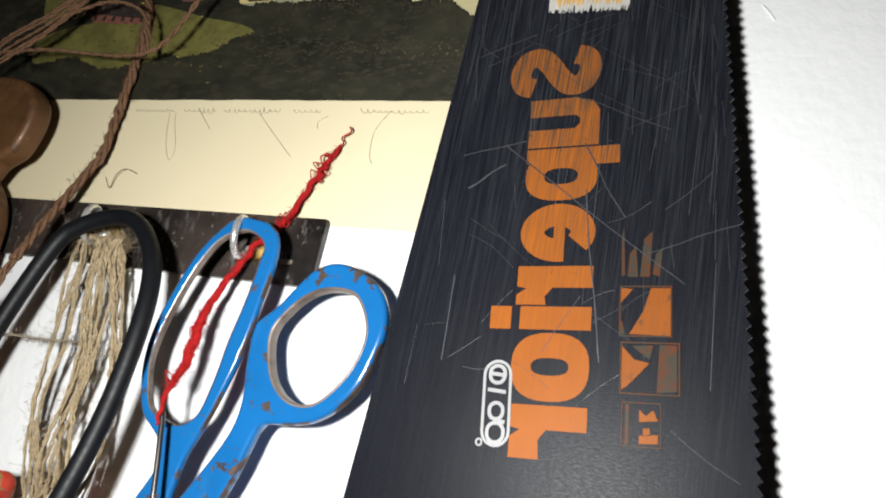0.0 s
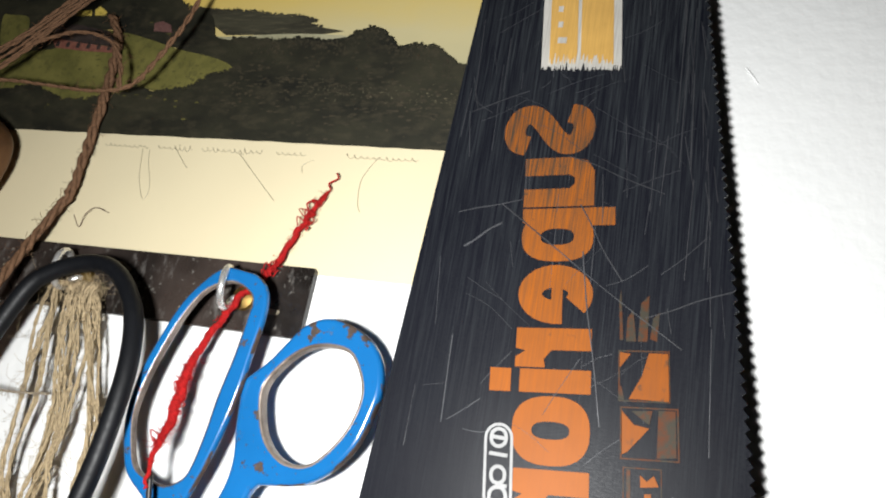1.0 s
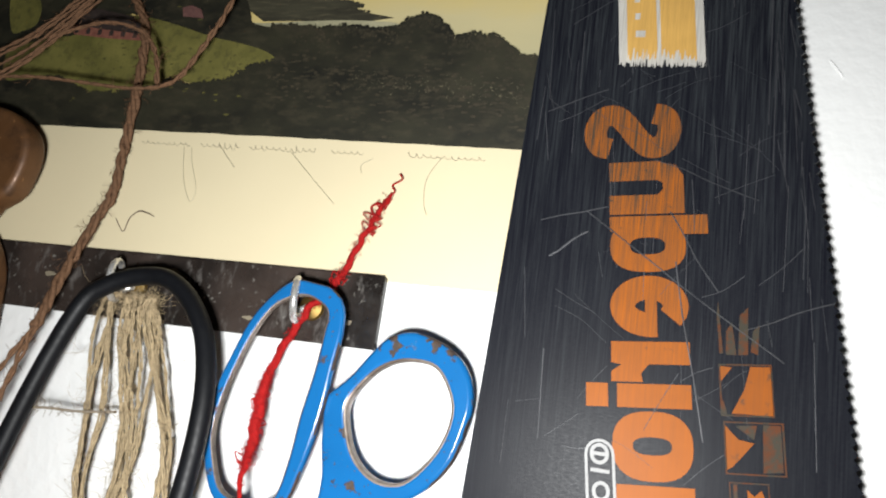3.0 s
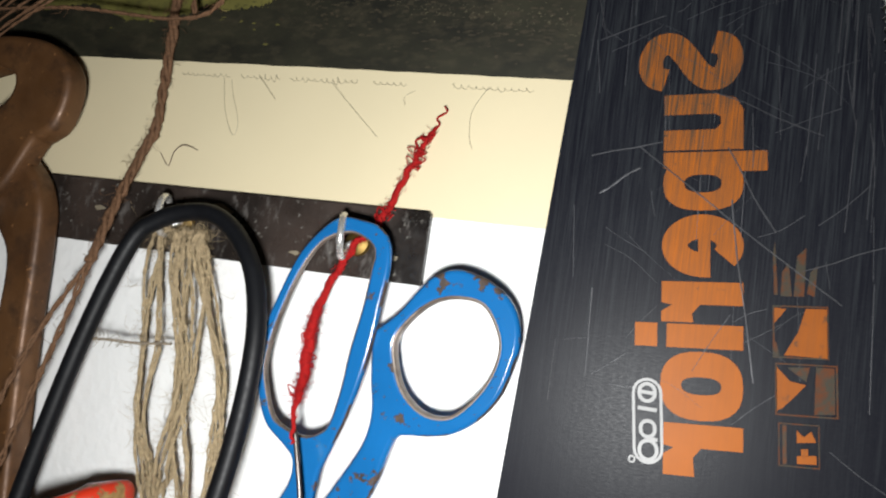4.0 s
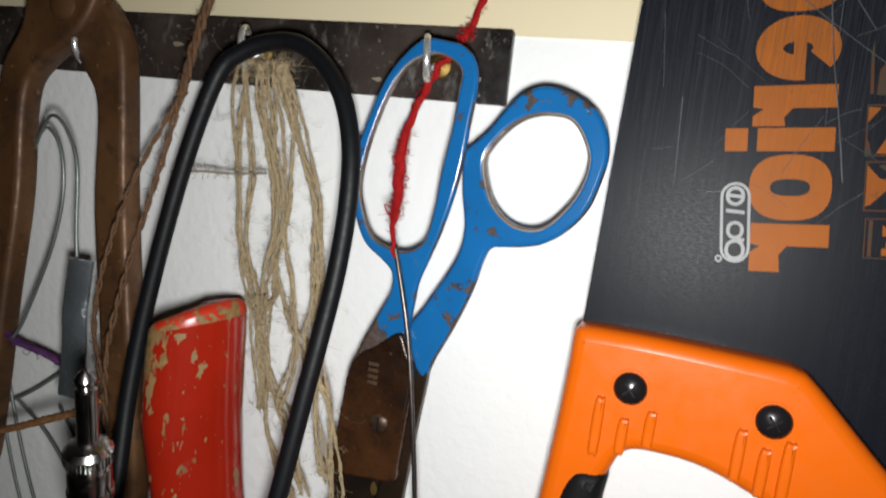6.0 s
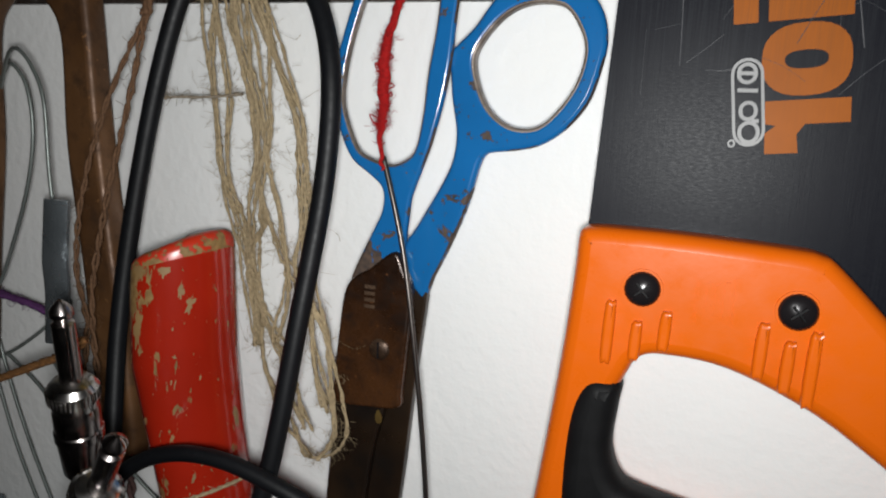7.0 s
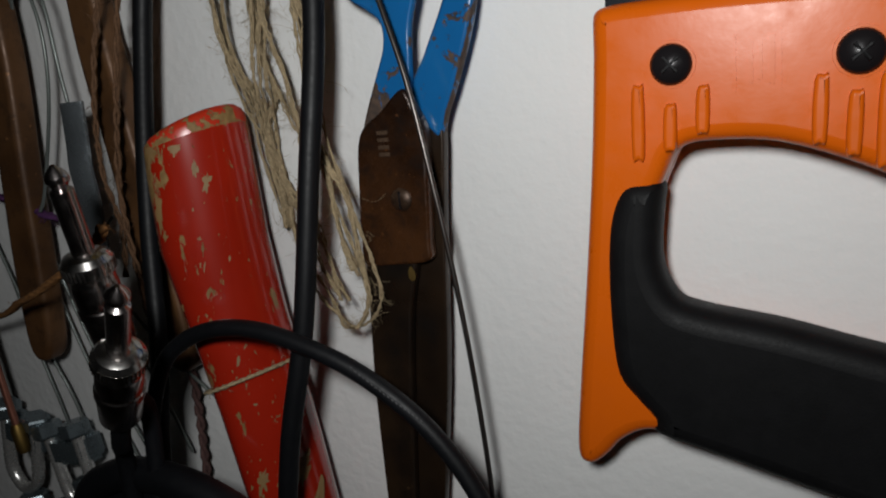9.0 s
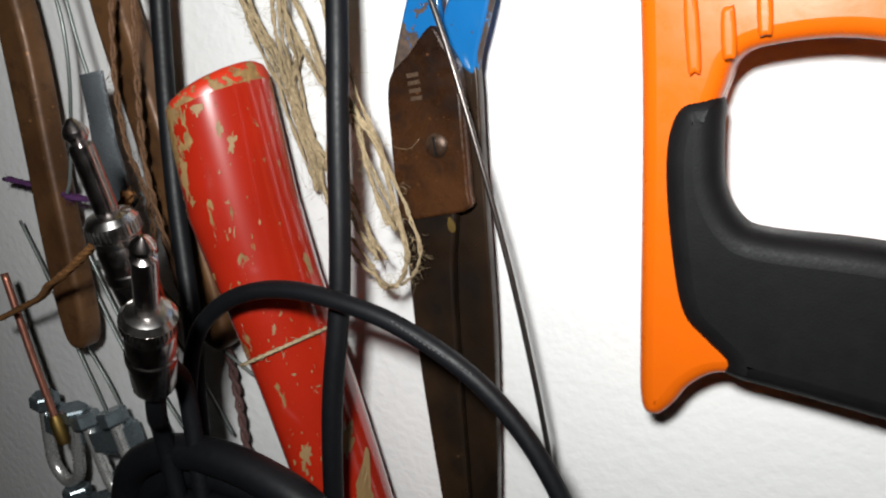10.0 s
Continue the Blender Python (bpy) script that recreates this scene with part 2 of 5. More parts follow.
M_RED = chipped("red_lacquer", (0.33, 0.015, 0.005), (0.27, 0.165, 0.055), (0.15, 0.08, 0.025), 110, 0.635, 0.20, 2.6, coat=0.8, patch=(-0.140, -0.170, 1.335, 1.398))
M_BAREWOOD = plain("bare_wood", (0.23, 0.140, 0.055), 0.6, scale=260, vary=0.3)
M_YARN = fibre("red_wool", (0.34, 0.008, 0.008))
M_NEEDLE = plain("needle_steel", (0.10, 0.088, 0.082), 0.32, 0.9, vary=0.2)
M_CABLE = plain("black_cable", (0.0036, 0.004, 0.0052), 0.50, scale=700, vary=0.2, grain=0.16, spec=0.26)
M_PRINT = plain("cable_print", (0.045, 0.045, 0.048), 0.6)
M_JUTE = fibre("jute", (0.37, 0.285, 0.172))
M_GREYJUTE = fibre("grey_jute", (0.27, 0.22, 0.16))
M_TWINE = fibre("brown_twine", (0.140, 0.074, 0.040))
M_DARKTWINE = fibre("dark_twine", (0.11, 0.06, 0.055))
M_RUSTTWINE = fibre("rust_twine", (0.22, 0.10, 0.035))
M_PURPLE = fibre("purple_wool", (0.10, 0.035, 0.12))
M_WIRE = plain("galvanised_wire", (0.17, 0.19, 0.18), 0.34, 0.4, vary=0.2)
M_COPPER = plain("copper_rod", (0.42, 0.17, 0.12), 0.35, 0.8, vary=0.2)

# ---- building helpers ----


def part(name, mesh, material, parent=None, label="", smooth=None):
    """Links a mesh as one object of its own, or under a part."""
    mesh.materials.clear()
    mesh.materials.append(material)
    if smooth is not None:
        mesh.shade_smooth()
        if smooth < 3.0:
            mesh.set_sharp_from_angle(angle=smooth)
    ob = new(name, mesh)
    if parent:
        ob.parent = parent
    if label:
        tagged(ob, label)
    return ob


HOME = {}


def thing(name, at, label, category, group="", kind=""):
    """An empty at the foot of a thing; its parts keep their places in the room."""
    e = new(name)
    e.empty_display_size = 0.01
    e.location = at
    HOME[e.name] = Vector(at)
    return tagged(e, label, category, group, kind)


def piece(name, mesh, material, parent, label="", smooth=None):
    """A part in the room's own coordinates."""
    ob = part(name, mesh, material, None, label, smooth)
    ob.parent = parent
    ob.matrix_parent_inverse = Matrix.Translation(-HOME[parent.name]) if parent.name in HOME else Matrix()
    return ob


def mesh_of(verts, faces, name="piece"):
    me = bpy.data.meshes.new(name)
    me.from_pydata([tuple(v) for v in verts], [], faces)
    me.update()
    return me


def mesh_bm(bm):
    me = bpy.data.meshes.new("piece")
    bm.normal_update()
    bm.to_mesh(me)
    bm.free()
    return me


def smooth_path(pts, n=8, closed=False):
    """Points along a Catmull-Rom curve."""
    p = [Vector(q) for q in pts]
    out, m = [], len(p)
    for i in range(m if closed else m - 1):
        a, b, c, d = ((p[(i + k) % m] if closed else p[min(max(i + k, 0), m - 1)]) for k in (-1, 0, 1, 2))
        for j in range(n):
            t = j / n
            out.append(0.5 * ((2 * b) + (c - a) * t + (2 * a - 5 * b + 4 * c - d) * t * t + (3 * b - a - 3 * c + d) * t ** 3))
    if not closed:
        out.append(p[-1])
    return out


def tube_data(path, r, sides=8, verts=None, faces=None, wob=0.0, flat=1.0):
    """Adds a round strand along a path; r is a number or a function of 0..1."""
    verts = [] if verts is None else verts
    faces = [] if faces is None else faces
    base, n = len(verts), len(path)
    up = Vector((0.13, -0.97, 0.2))
    for i, q in enumerate(path):
        d = (path[min(i + 1, n - 1)] - path[max(i - 1, 0)])
        d = d.normalized() if d.length > 1e-9 else Vector((0, 0, -1))
        side = d.cross(up)
        if side.length < 1e-4:
            side = d.cross(Vector((1, 0, 0)))
        side.normalize()
        up = side.cross(d).normalized()
        rad = r(i / max(1, n - 1)) if callable(r) else r
        for k in range(sides):
            a = 2 * math.pi * k / sides
            w = 1 + wob * (rng.random() - 0.5)
            verts.append(q + (side * math.cos(a) + up * math.sin(a) * flat) * rad * w)
    for i in range(n - 1):
        for k in range(sides):
            a, b = base + i * sides + k, base + i * sides + (k + 1) % sides
            faces.append((a, b, b + sides, a + sides))
    faces.append(tuple(base + k for k in reversed(range(sides))))
    faces.append(tuple(base + (n - 1) * sides + k for k in range(sides)))
    return verts, faces


def tube(pts, r, n=8, sides=10, closed=False, wob=0.0):
    path = smooth_path(pts, n, closed)
    if closed:
        path.append(path[0].copy())
    return mesh_of(*tube_data(path, r, sides, wob=wob))


def strands(path, r, count, turn, wob=0.0, sides=6, verts=None, faces=None, fuzz=0.0):
    """Twists several strands round a path; turn is the length of one turn."""
    verts = [] if verts is None else verts
    faces = [] if faces is None else faces
    for s in range(count):
        line, run = [], 0.0
        for i, q in enumerate(path):
            if i:
                run += (q - path[i - 1]).length
            a = 2 * math.pi * (run / turn + s / count)
            line.append(q + Vector((math.cos(a), math.sin(a), 0)) * r * 0.62 + Vector((rng.gauss(0, 1), rng.gauss(0, 1), 0)) * wob)
        tube_data(line, r * 0.62, sides, verts, faces, 0.25)
    return verts, faces


def hairs(path, count, length, verts, faces, r=0.00009, spread=0.001):
    """Loose fibres that stand off a strand."""
    for _ in range(count):
        q = path[rng.randrange(len(path))] + Vector((rng.gauss(0, spread), rng.gauss(0, spread * 0.6), 0))
        a = rng.uniform(0, 2 * math.pi)
        d = Vector((math.cos(a), rng.uniform(-0.5, 0.2), math.sin(a) * 0.8)) * length * rng.uniform(0.4, 1.3)
        c = Vector((rng.gauss(0, 1), rng.gauss(0, 0.5), rng.gauss(0, 1))) * length * 0.25
        line = [q, q + d * 0.5 + c, q + d + c * 0.4]
        for v in line:
            v.y = min(v.y, -0.0004)
        tube_data(smooth_path(line, 3), r, 3, verts, faces)


def plate(outline, holes, y, half, bevel=0.001, n=5, res=2):
    """A flat piece facing the room, with rounded edges: outlines in x and z, its middle at y."""
    cu = bpy.data.curves.new("outline", 'CURVE')
    cu.dimensions = '2D'
    cu.fill_mode = 'BOTH'
    cu.extrude = half - bevel
    cu.bevel_depth = bevel
    cu.bevel_resolution = res
    cu.offset = -bevel
    for ring in [outline] + list(holes):
        pts = smooth_path([(x, z, 0) for x, z in ring], n, True) if n > 1 else [Vector((x, z, 0)) for x, z in ring]
        sp = cu.splines.new('POLY')
        sp.points.add(len(pts) - 1)
        for p, q in zip(sp.points, pts):
            p.co = (q.x, q.y, 0, 1)
        sp.use_cyclic_u = True
    ob = bpy.data.objects.new("outline", cu)
    me = bpy.data.meshes.new_from_object(ob)
    bpy.data.objects.remove(ob)
    me.transform(Matrix(((1, 0, 0, 0), (0, 0, -1, y), (0, 1, 0, 0), (0, 0, 0, 1))))
    return me


def sheet(outline, y, n=1, thick=0.0002):
    """A thin flat layer with a real edge: outline in x and z."""
    pts = [(q.x, q.y) for q in smooth_path([(x, z, 0) for x, z in outline], n, True)] if n > 1 else outline
    bm = bmesh.new()
    f = bm.faces.new([bm.verts.new((x, y, z)) for x, z in pts])
    if f.normal.y > 0 or (f.normal_update() or f.normal.y > 0):
        f.normal_flip()
    r = bmesh.ops.extrude_face_region(bm, geom=[f])
    for v in r["geom"]:
        if isinstance(v, bmesh.types.BMVert):
            v.co.y -= thick
    bmesh.ops.triangulate(bm, faces=[g for g in bm.faces if len(g.verts) > 4])
    bmesh.ops.recalc_face_normals(bm, faces=bm.faces)
    return mesh_bm(bm)


def box(x0, x1, y0, y1, z0, z1, bevel=0.0):
    bm = bmesh.new()
    bmesh.ops.create_cube(bm, size=1)
    for v in bm.verts:
        v.co = ((x0 + x1) / 2 + v.co.x * (x1 - x0), (y0 + y1) / 2 + v.co.y * (y1 - y0), (z0 + z1) / 2 + v.co.z * (z1 - z0))
    if bevel:
        bmesh.ops.bevel(bm, geom=bm.edges[:], offset=bevel, segments=2, affect='EDGES')
    return mesh_bm(bm)


def lathe(profile, a, b, sides=24):
    """A turned solid along a to b: profile of (along 0..1, radius)."""
    a, b = Vector(a), Vector(b)
    d = (b - a).normalized()
    s = d.cross(Vector((0, -1, 0.1))).normalized()
    u = s.cross(d)
    verts, faces = [], []
    for t, r in profile:
        for k in range(sides):
            w = 2 * math.pi * k / sides
            verts.append(a + (b - a) * t + (s * math.cos(w) + u * math.sin(w)) * r)
    for i in range(len(profile) - 1):
        for k in range(sides):
            p, q = i * sides + k, i * sides + (k + 1) % sides
            faces.append((p, q, q + sides, p + sides))
    faces.append(tuple(reversed(range(sides))))
    faces.append(tuple(range((len(profile) - 1) * sides, len(profile) * sides)))
    me = mesh_of(verts, faces)
    bm = bmesh.new()
    bm.from_mesh(me)
    bmesh.ops.recalc_face_normals(bm, faces=bm.faces)
    return mesh_bm(bm)


# ---- the room: the painted wall with the tools, closed by plain walls ----
tagged(part("wall_north", box(-0.9, 0.9, 0.0, 0.10, 0.0, 2.2), M_WALL), "white gloss-painted wall with a fine orange-peel texture", "wall", kind="structure")
tagged(part("wall_south", box(-0.9, 0.9, -1.30, -1.20, 0.0, 2.2), M_PLASTER), "plain plastered wall in the dark", "wall", kind="structure")
tagged(part("wall_west", box(-1.0, -0.9, -1.30, 0.10, 0.0, 2.2), M_PLASTER), "plain plastered side wall in the dark", "wall", kind="structure")
tagged(part("wall_east", box(0.9, 1.0, -1.30, 0.10, 0.0, 2.2), M_PLASTER), "plain plastered side wall in the dark", "wall", kind="structure")
tagged(part("floor", box(-1.0, 1.0, -1.30, 0.10, -0.1, 0.0), M_FLOOR), "dark wooden floor of the room", "floor", kind="structure")
tagged(part("ceiling", box(-1.0, 1.0, -1.30, 0.10, 2.2, 2.3), M_PLASTER), "plain plastered ceiling", "ceiling", kind="structure")

# ---- poster: a painted landscape on cream paper, with pencil writing below ----
poster = thing("poster", (-0.16, 0, 1.509), "cream paper poster with a painted evening landscape, fixed to the wall", "poster")
piece("paper_sheet", box(-0.42, 0.022, -0.0006, 0.0, 1.5085, 1.86), M_CREAM, poster)
piece("painted_sky", sheet([(-0.41, 1.5700), (0.02, 1.5700), (0.02, 1.85), (-0.41, 1.85)], -0.0007), M_SKY, poster, "yellow evening sky")


def ragged(line, step, rough, clump=0.0, seed=1):
    """A brush-edged version of a line of (x, z)."""
    g = random.Random(seed)
    out = []
    for (x0, z0), (x1, z1) in zip(line, line[1:]):
        m = max(1, int(abs(x1 - x0) / step))
        for i in range(m):
            t = i / m
            xx = x0 + (x1 - x0) * t
            bulge = clump * (0.6 * noise.noise((xx * 110, seed, 0)) + 0.55 * math.sqrt(abs(math.sin(xx * 420 + 3 * noise.noise((xx * 90, seed, 3))))) * (0.7 + noise.noise((xx * 300, seed, 7))))
            out.append((x0 + (x1 - x0) * t, z0 + (z1 - z0) * t + bulge + g.uniform(-rough, rough)))
    return out + [line[-1]]


far = [(-0.1460, 1.6230), (-0.1350, 1.6210), (-0.1230, 1.6200), (-0.1190, 1.6200), (-0.1030, 1.6180), (-0.0880, 1.6160), (-0.0810, 1.6140), (-0.0880, 1.6130), (-0.0780, 1.6110), (-0.0680, 1.6090), (-0.0830, 1.6070), (-0.1040, 1.6080), (-0.1230, 1.6080)]
piece("far_hill", sheet(ragged(far[:5], 0.0005, 0.0003, 0.0006, seed=3) + far[5:], -0.0009), M_FAR, poster, "dark distant hill")
piece("mist", sheet([(-0.1310, 1.6080), (-0.1230, 1.6070), (-0.0930, 1.6080), (-0.0690, 1.6070), (-0.0650, 1.6050), (-0.0710, 1.6030), (-0.0800, 1.6040), (-0.1080, 1.6040), (-0.1180, 1.6040), (-0.1300, 1.6040)], -0.0011, 4), M_MIST, poster, "pale water below the hill")
wood = ragged([(-0.41, 1.660), (-0.30, 1.655), (-0.22, 1.648)] + [(-0.2280, 1.6450), (-0.2150, 1.6440), (-0.2060, 1.6420), (-0.1950, 1.6400), (-0.1870, 1.6380), (-0.1820, 1.6340), (-0.1790, 1.6310), (-0.1740, 1.6320), (-0.1670, 1.6330), (-0.1590, 1.6320), (-0.1530, 1.6290), (-0.1500, 1.6240), (-0.1460, 1.6220)], 0.0005, 0.0003, 0.0030, 4)
piece("upper_wood", sheet(wood + [(-0.1400, 1.6020), (-0.1480, 1.6020), (-0.1610, 1.6060), (-0.1780, 1.6100), (-0.1860, 1.6120)] + [(-0.2, 1.575), (-0.41, 1.57)], -0.0013), M_TREES, poster, "dark painted trees")
piece("middle_wood", sheet([(-0.1520, 1.6110), (-0.1480, 1.6200), (-0.1410, 1.6220), (-0.1330, 1.6180), (-0.1290, 1.6110), (-0.1270, 1.6070), (-0.1180, 1.6050), (-0.1080, 1.6050), (-0.1020, 1.5940), (-0.1100, 1.5900), (-0.1140, 1.5910), (-0.1200, 1.5950), (-0.1310, 1.5980), (-0.1450, 1.6010)], -0.0014, 4), M_TREES, poster, "dark painted bushes beside the water")
piece("side_meadow", sheet([(-0.2530, 1.6200), (-0.2480, 1.6210), (-0.2360, 1.6190), (-0.2340, 1.6080), (-0.2410, 1.6040), (-0.2470, 1.6040)], -0.0014, 4), M_MEADOW, poster, "olive painted meadow behind the barn")
piece("meadow", sheet([(-0.2460, 1.5930), (-0.2380, 1.5970), (-0.2230, 1.6010), (-0.2120, 1.6020), (-0.1980, 1.6110), (-0.1780, 1.6100), (-0.1610, 1.6060), (-0.1450, 1.6010), (-0.1310, 1.5980), (-0.1200, 1.5950), (-0.1130, 1.5910), (-0.1140, 1.5890), (-0.1240, 1.5870), (-0.1320, 1.5810), (-0.1460, 1.5800), (-0.1590, 1.5820), (-0.1690, 1.5770), (-0.1790, 1.5750), (-0.1950, 1.5750), (-0.2050, 1.5790), (-0.2180, 1.5810), (-0.2320, 1.5810), (-0.2430, 1.5810)], -0.0015, 4), M_MEADOW, poster, "olive green painted meadow")
hedge = ragged([(-0.2450, 1.5780), (-0.2310, 1.5780), (-0.2240, 1.5810), (-0.2140, 1.5810), (-0.2060, 1.5780), (-0.1950, 1.5740), (-0.1820, 1.5750), (-0.1690, 1.5770), (-0.1590, 1.5810), (-0.1480, 1.5790), (-0.1330, 1.5810), (-0.1280, 1.5850), (-0.1140, 1.5900), (-0.1130, 1.5910), (-0.1130, 1.5980), (-0.1190, 1.6030), (-0.1180, 1.6050), (-0.1100, 1.6050), (-0.1030, 1.6040), (-0.0920, 1.6040), (-0.0800, 1.6040), (-0.0710, 1.6030), (-0.0650, 1.6040), (-0.0620, 1.6070), (-0.0570, 1.6090), (-0.0510, 1.6080), (-0.0460, 1.6040), (-0.0430, 1.6000), (-0.0390, 1.6010), (-0.0320, 1.6010), (-0.0270, 1.6000), (-0.0240, 1.5980), (-0.0200, 1.5950), (-0.0170, 1.5920), (-0.0120, 1.5910), (0.0020, 1.5900)], 0.0005, 0.0003, 0.0018, 5)
foot = ragged([(0.02, 1.5575), (-0.1, 1.5590), (-0.2, 1.5600), (-0.41, 1.5605)], 0.006, 0.0002, 0, 6)
piece("foreground_wood", sheet([(-0.41, 1.578)] + hedge + foot, -0.0017), M_TREES, poster, "dark painted foreground trees")
wall_line, roof_line = [(-0.2160, 1.6070), (-0.1960, 1.6040), (-0.1790, 1.6020), (-0.1770, 1.5990), (-0.1940, 1.6000), (-0.2120, 1.6020)], [(-0.2150, 1.6140), (-0.2030, 1.6140), (-0.1840, 1.6100), (-0.1790, 1.6060), (-0.1780, 1.6020), (-0.1960, 1.6040), (-0.2160, 1.6070)]
piece("barn_wall", sheet(wall_line, -0.0019), M_BRICK, poster, "small red painted barn")
piece("barn_roof", sheet(roof_line, -0.0021), M_BARN, poster, "long black painted barn roof")
for k in range(6):
    t = 0.10 + 0.155 * k
    ax = wall_line[0][0] + (wall_line[3][0] - wall_line[0][0]) * t
    az = wall_line[5][1] + (wall_line[3][1] - wall_line[5][1]) * t + 0.0009
    piece("barn_arch", sheet([(ax, az), (ax + 0.0019, az), (ax + 0.0019, az + 0.0020), (ax + 0.0010, az + 0.0030), (ax, az + 0.0020)], -0.0021), M_BARN, poster)
for ring in ([(-0.2070, 1.6190), (-0.2070, 1.6220), (-0.1990, 1.6220), (-0.1980, 1.6190)], [(-0.1960, 1.6190), (-0.1970, 1.6220), (-0.1950, 1.6240), (-0.1900, 1.6210), (-0.1900, 1.6190)]):
    piece("yellow_house", sheet(ring, -0.0019), M_LAMPLIT, poster, "tiny yellow painted house")
piece("pink_house", sheet([(-0.1600, 1.6100), (-0.1610, 1.6140), (-0.1570, 1.6150), (-0.1520, 1.6130), (-0.1500, 1.6090)], -0.0019), M_DUSK, poster, "tiny dull pink painted house")
# short brush touches on the trees and the meadow: pale leaves in drifts, dark grass
g = random.Random(41)


def touches(name, count, box4, size, y, material, label):
    v, f = [], []
    x0, x1, z0, z1 = box4
    for _ in range(count):
        x, zz = g.uniform(x0, x1), g.gauss((z0 + z1) / 2, (z1 - z0) / 4)
        zz = max(1.5605, zz - (x - x0) * 0.10)
        w, h = size * g.uniform(0.5, 1.6), size * g.uniform(0.2, 0.55)
        o = len(v)
        lift = y - g.uniform(0, 0.0004)
        for k in range(6):
            a = math.pi * k / 3
            v.append(Vector((x + w * math.cos(a) * g.uniform(0.7, 1.1), lift, zz + h * math.sin(a))))
        f.append(tuple(o + k for k in range(6)))
    tagged(piece(name, mesh_of(v, f), material, poster, label), kind="stuff")


touches("leaf_touch", 170, (-0.080, -0.008, 1.5790, 1.5880), 0.00032, -0.00196, M_PALE, "pale brush touches on the trees")


def edge_touches(name, line, count, size, y, material, drop, label):
    """Loose dabs of paint along a skyline, so that it ends softly."""
    v, f = [], []
    for _ in range(count):
        i = g.randrange(len(line) - 1)
        t = g.random()
        x, zz = line[i][0] + (line[i + 1][0] - line[i][0]) * t, line[i][1] + (line[i + 1][1] - line[i][1]) * t - drop * abs(g.gauss(0, 1)) + g.gauss(0, size * 0.5)
        r = size * g.uniform(0.3, 1.0)
        o = len(v)
        lift = y - g.uniform(0, 0.0005)
        v += [Vector((x + r * math.cos(math.pi * k / 3) * g.uniform(0.6, 1.2), lift, zz + r * math.sin(math.pi * k / 3) * g.uniform(0.6, 1.2))) for k in range(6)]
        f.append(tuple(o + k for k in range(6)))
    tagged(piece(name, mesh_of(v, f), material, poster, label), kind="stuff")


edge_touches("skyline_touch", hedge, 1500, 0.0008, -0.00192, M_TREES, 0.0, "dark leaf dabs along the trees")
edge_touches("skyline_touch", wood, 900, 0.0009, -0.00156, M_TREES, 0.0, "dark leaf dabs along the upper trees")
edge_touches("far_touch", far[:9], 500, 0.0007, -0.00115, M_FAR, 0.0, "dark dabs along the distant hill")
edge_touches("crown_touch", [q for q in hedge if q[0] > -0.11], 500, 0.0008, -0.00194, M_BRUSH, 0.0035, "brown dabs on the tree crowns")
touches("tree_touch", 420, (-0.115, 0.010, 1.5700, 1.6000), 0.0012, -0.00195, M_BRUSH, "brown brush touches on the trees")
touches("grass_touch", 120, (-0.205, -0.125, 1.5760, 1.6060), 0.0009, -0.00175, M_GRASS, "dark brush touches on the meadow")

# pencil writing that cannot be read: a running line with long loops
verts, faces = [], []
for x0, x1 in ((-0.166, -0.144), (-0.139, -0.122), (-0.118, -0.090), (-0.084, -0.0715), (-0.054, -0.026)):
    line, x, turn, tall = [], x0, 0.0, 0.0010
    while x < x1:
        x += 0.00016 + 0.00008 * noise.noise((x * 300, 8, 0))
        turn += 0.40 + 0.30 * noise.noise((x * 500, 0, 1))
        tall = 0.0004 + 0.0021 * abs(noise.noise((x * 230, 5, 2)))
        line.append(Vector((x + 0.0004 * math.cos(turn) - 0.35 * tall * math.sin(turn), -0.0008, 1.5550 - (x + 0.166) * 0.006 + tall * math.sin(turn) + 0.0004 * noise.noise((x * 200, 3, 0)))))
    tube_data(line, 0.00011, 4, verts, faces)
for pts in ([(-0.146, 1.554), (-0.143, 1.541), (-0.138, 1.532), (-0.1365, 1.537), (-0.141, 1.548), (-0.1425, 1.5535)],
            [(-0.131, 1.556), (-0.1265, 1.551), (-0.122, 1.5465)], [(-0.100, 1.554), (-0.088, 1.543), (-0.079, 1.535)],
            [(-0.067, 1.5525), (-0.0708, 1.550), (-0.0703, 1.547)], [(-0.041, 1.5545), (-0.0455, 1.546), (-0.0452, 1.537), (-0.0435, 1.533)]):
    tube_data(smooth_path([(x, -0.0008, z) for x, z in pts], 8), 0.00012, 4, verts, faces)
piece("pencil_writing", mesh_of(verts, faces), M_PENCIL, poster, "faint grey pencil handwriting")
tagged(part("loose_fibre", tube([(-0.1690, -0.0008, 1.5230), (-0.1640, -0.0012, 1.5180), (-0.1610, -0.0030, 1.5230), (-0.1570, -0.0030, 1.5260), (-0.1520, -0.0009, 1.5250)], 0.00016, 8, 5), M_DARKTWINE), "thin dark loose fibre caught on the paper", "fibre")
tagged(part("paint_nick", tube([(0.0810, -0.0001, 1.5930), (0.0830, -0.0004, 1.5900), (0.0850, -0.0001, 1.5870)], 0.0003, 8, 6), M_WALL), "small raised paint run on the white wall", "paint run", kind="structure")

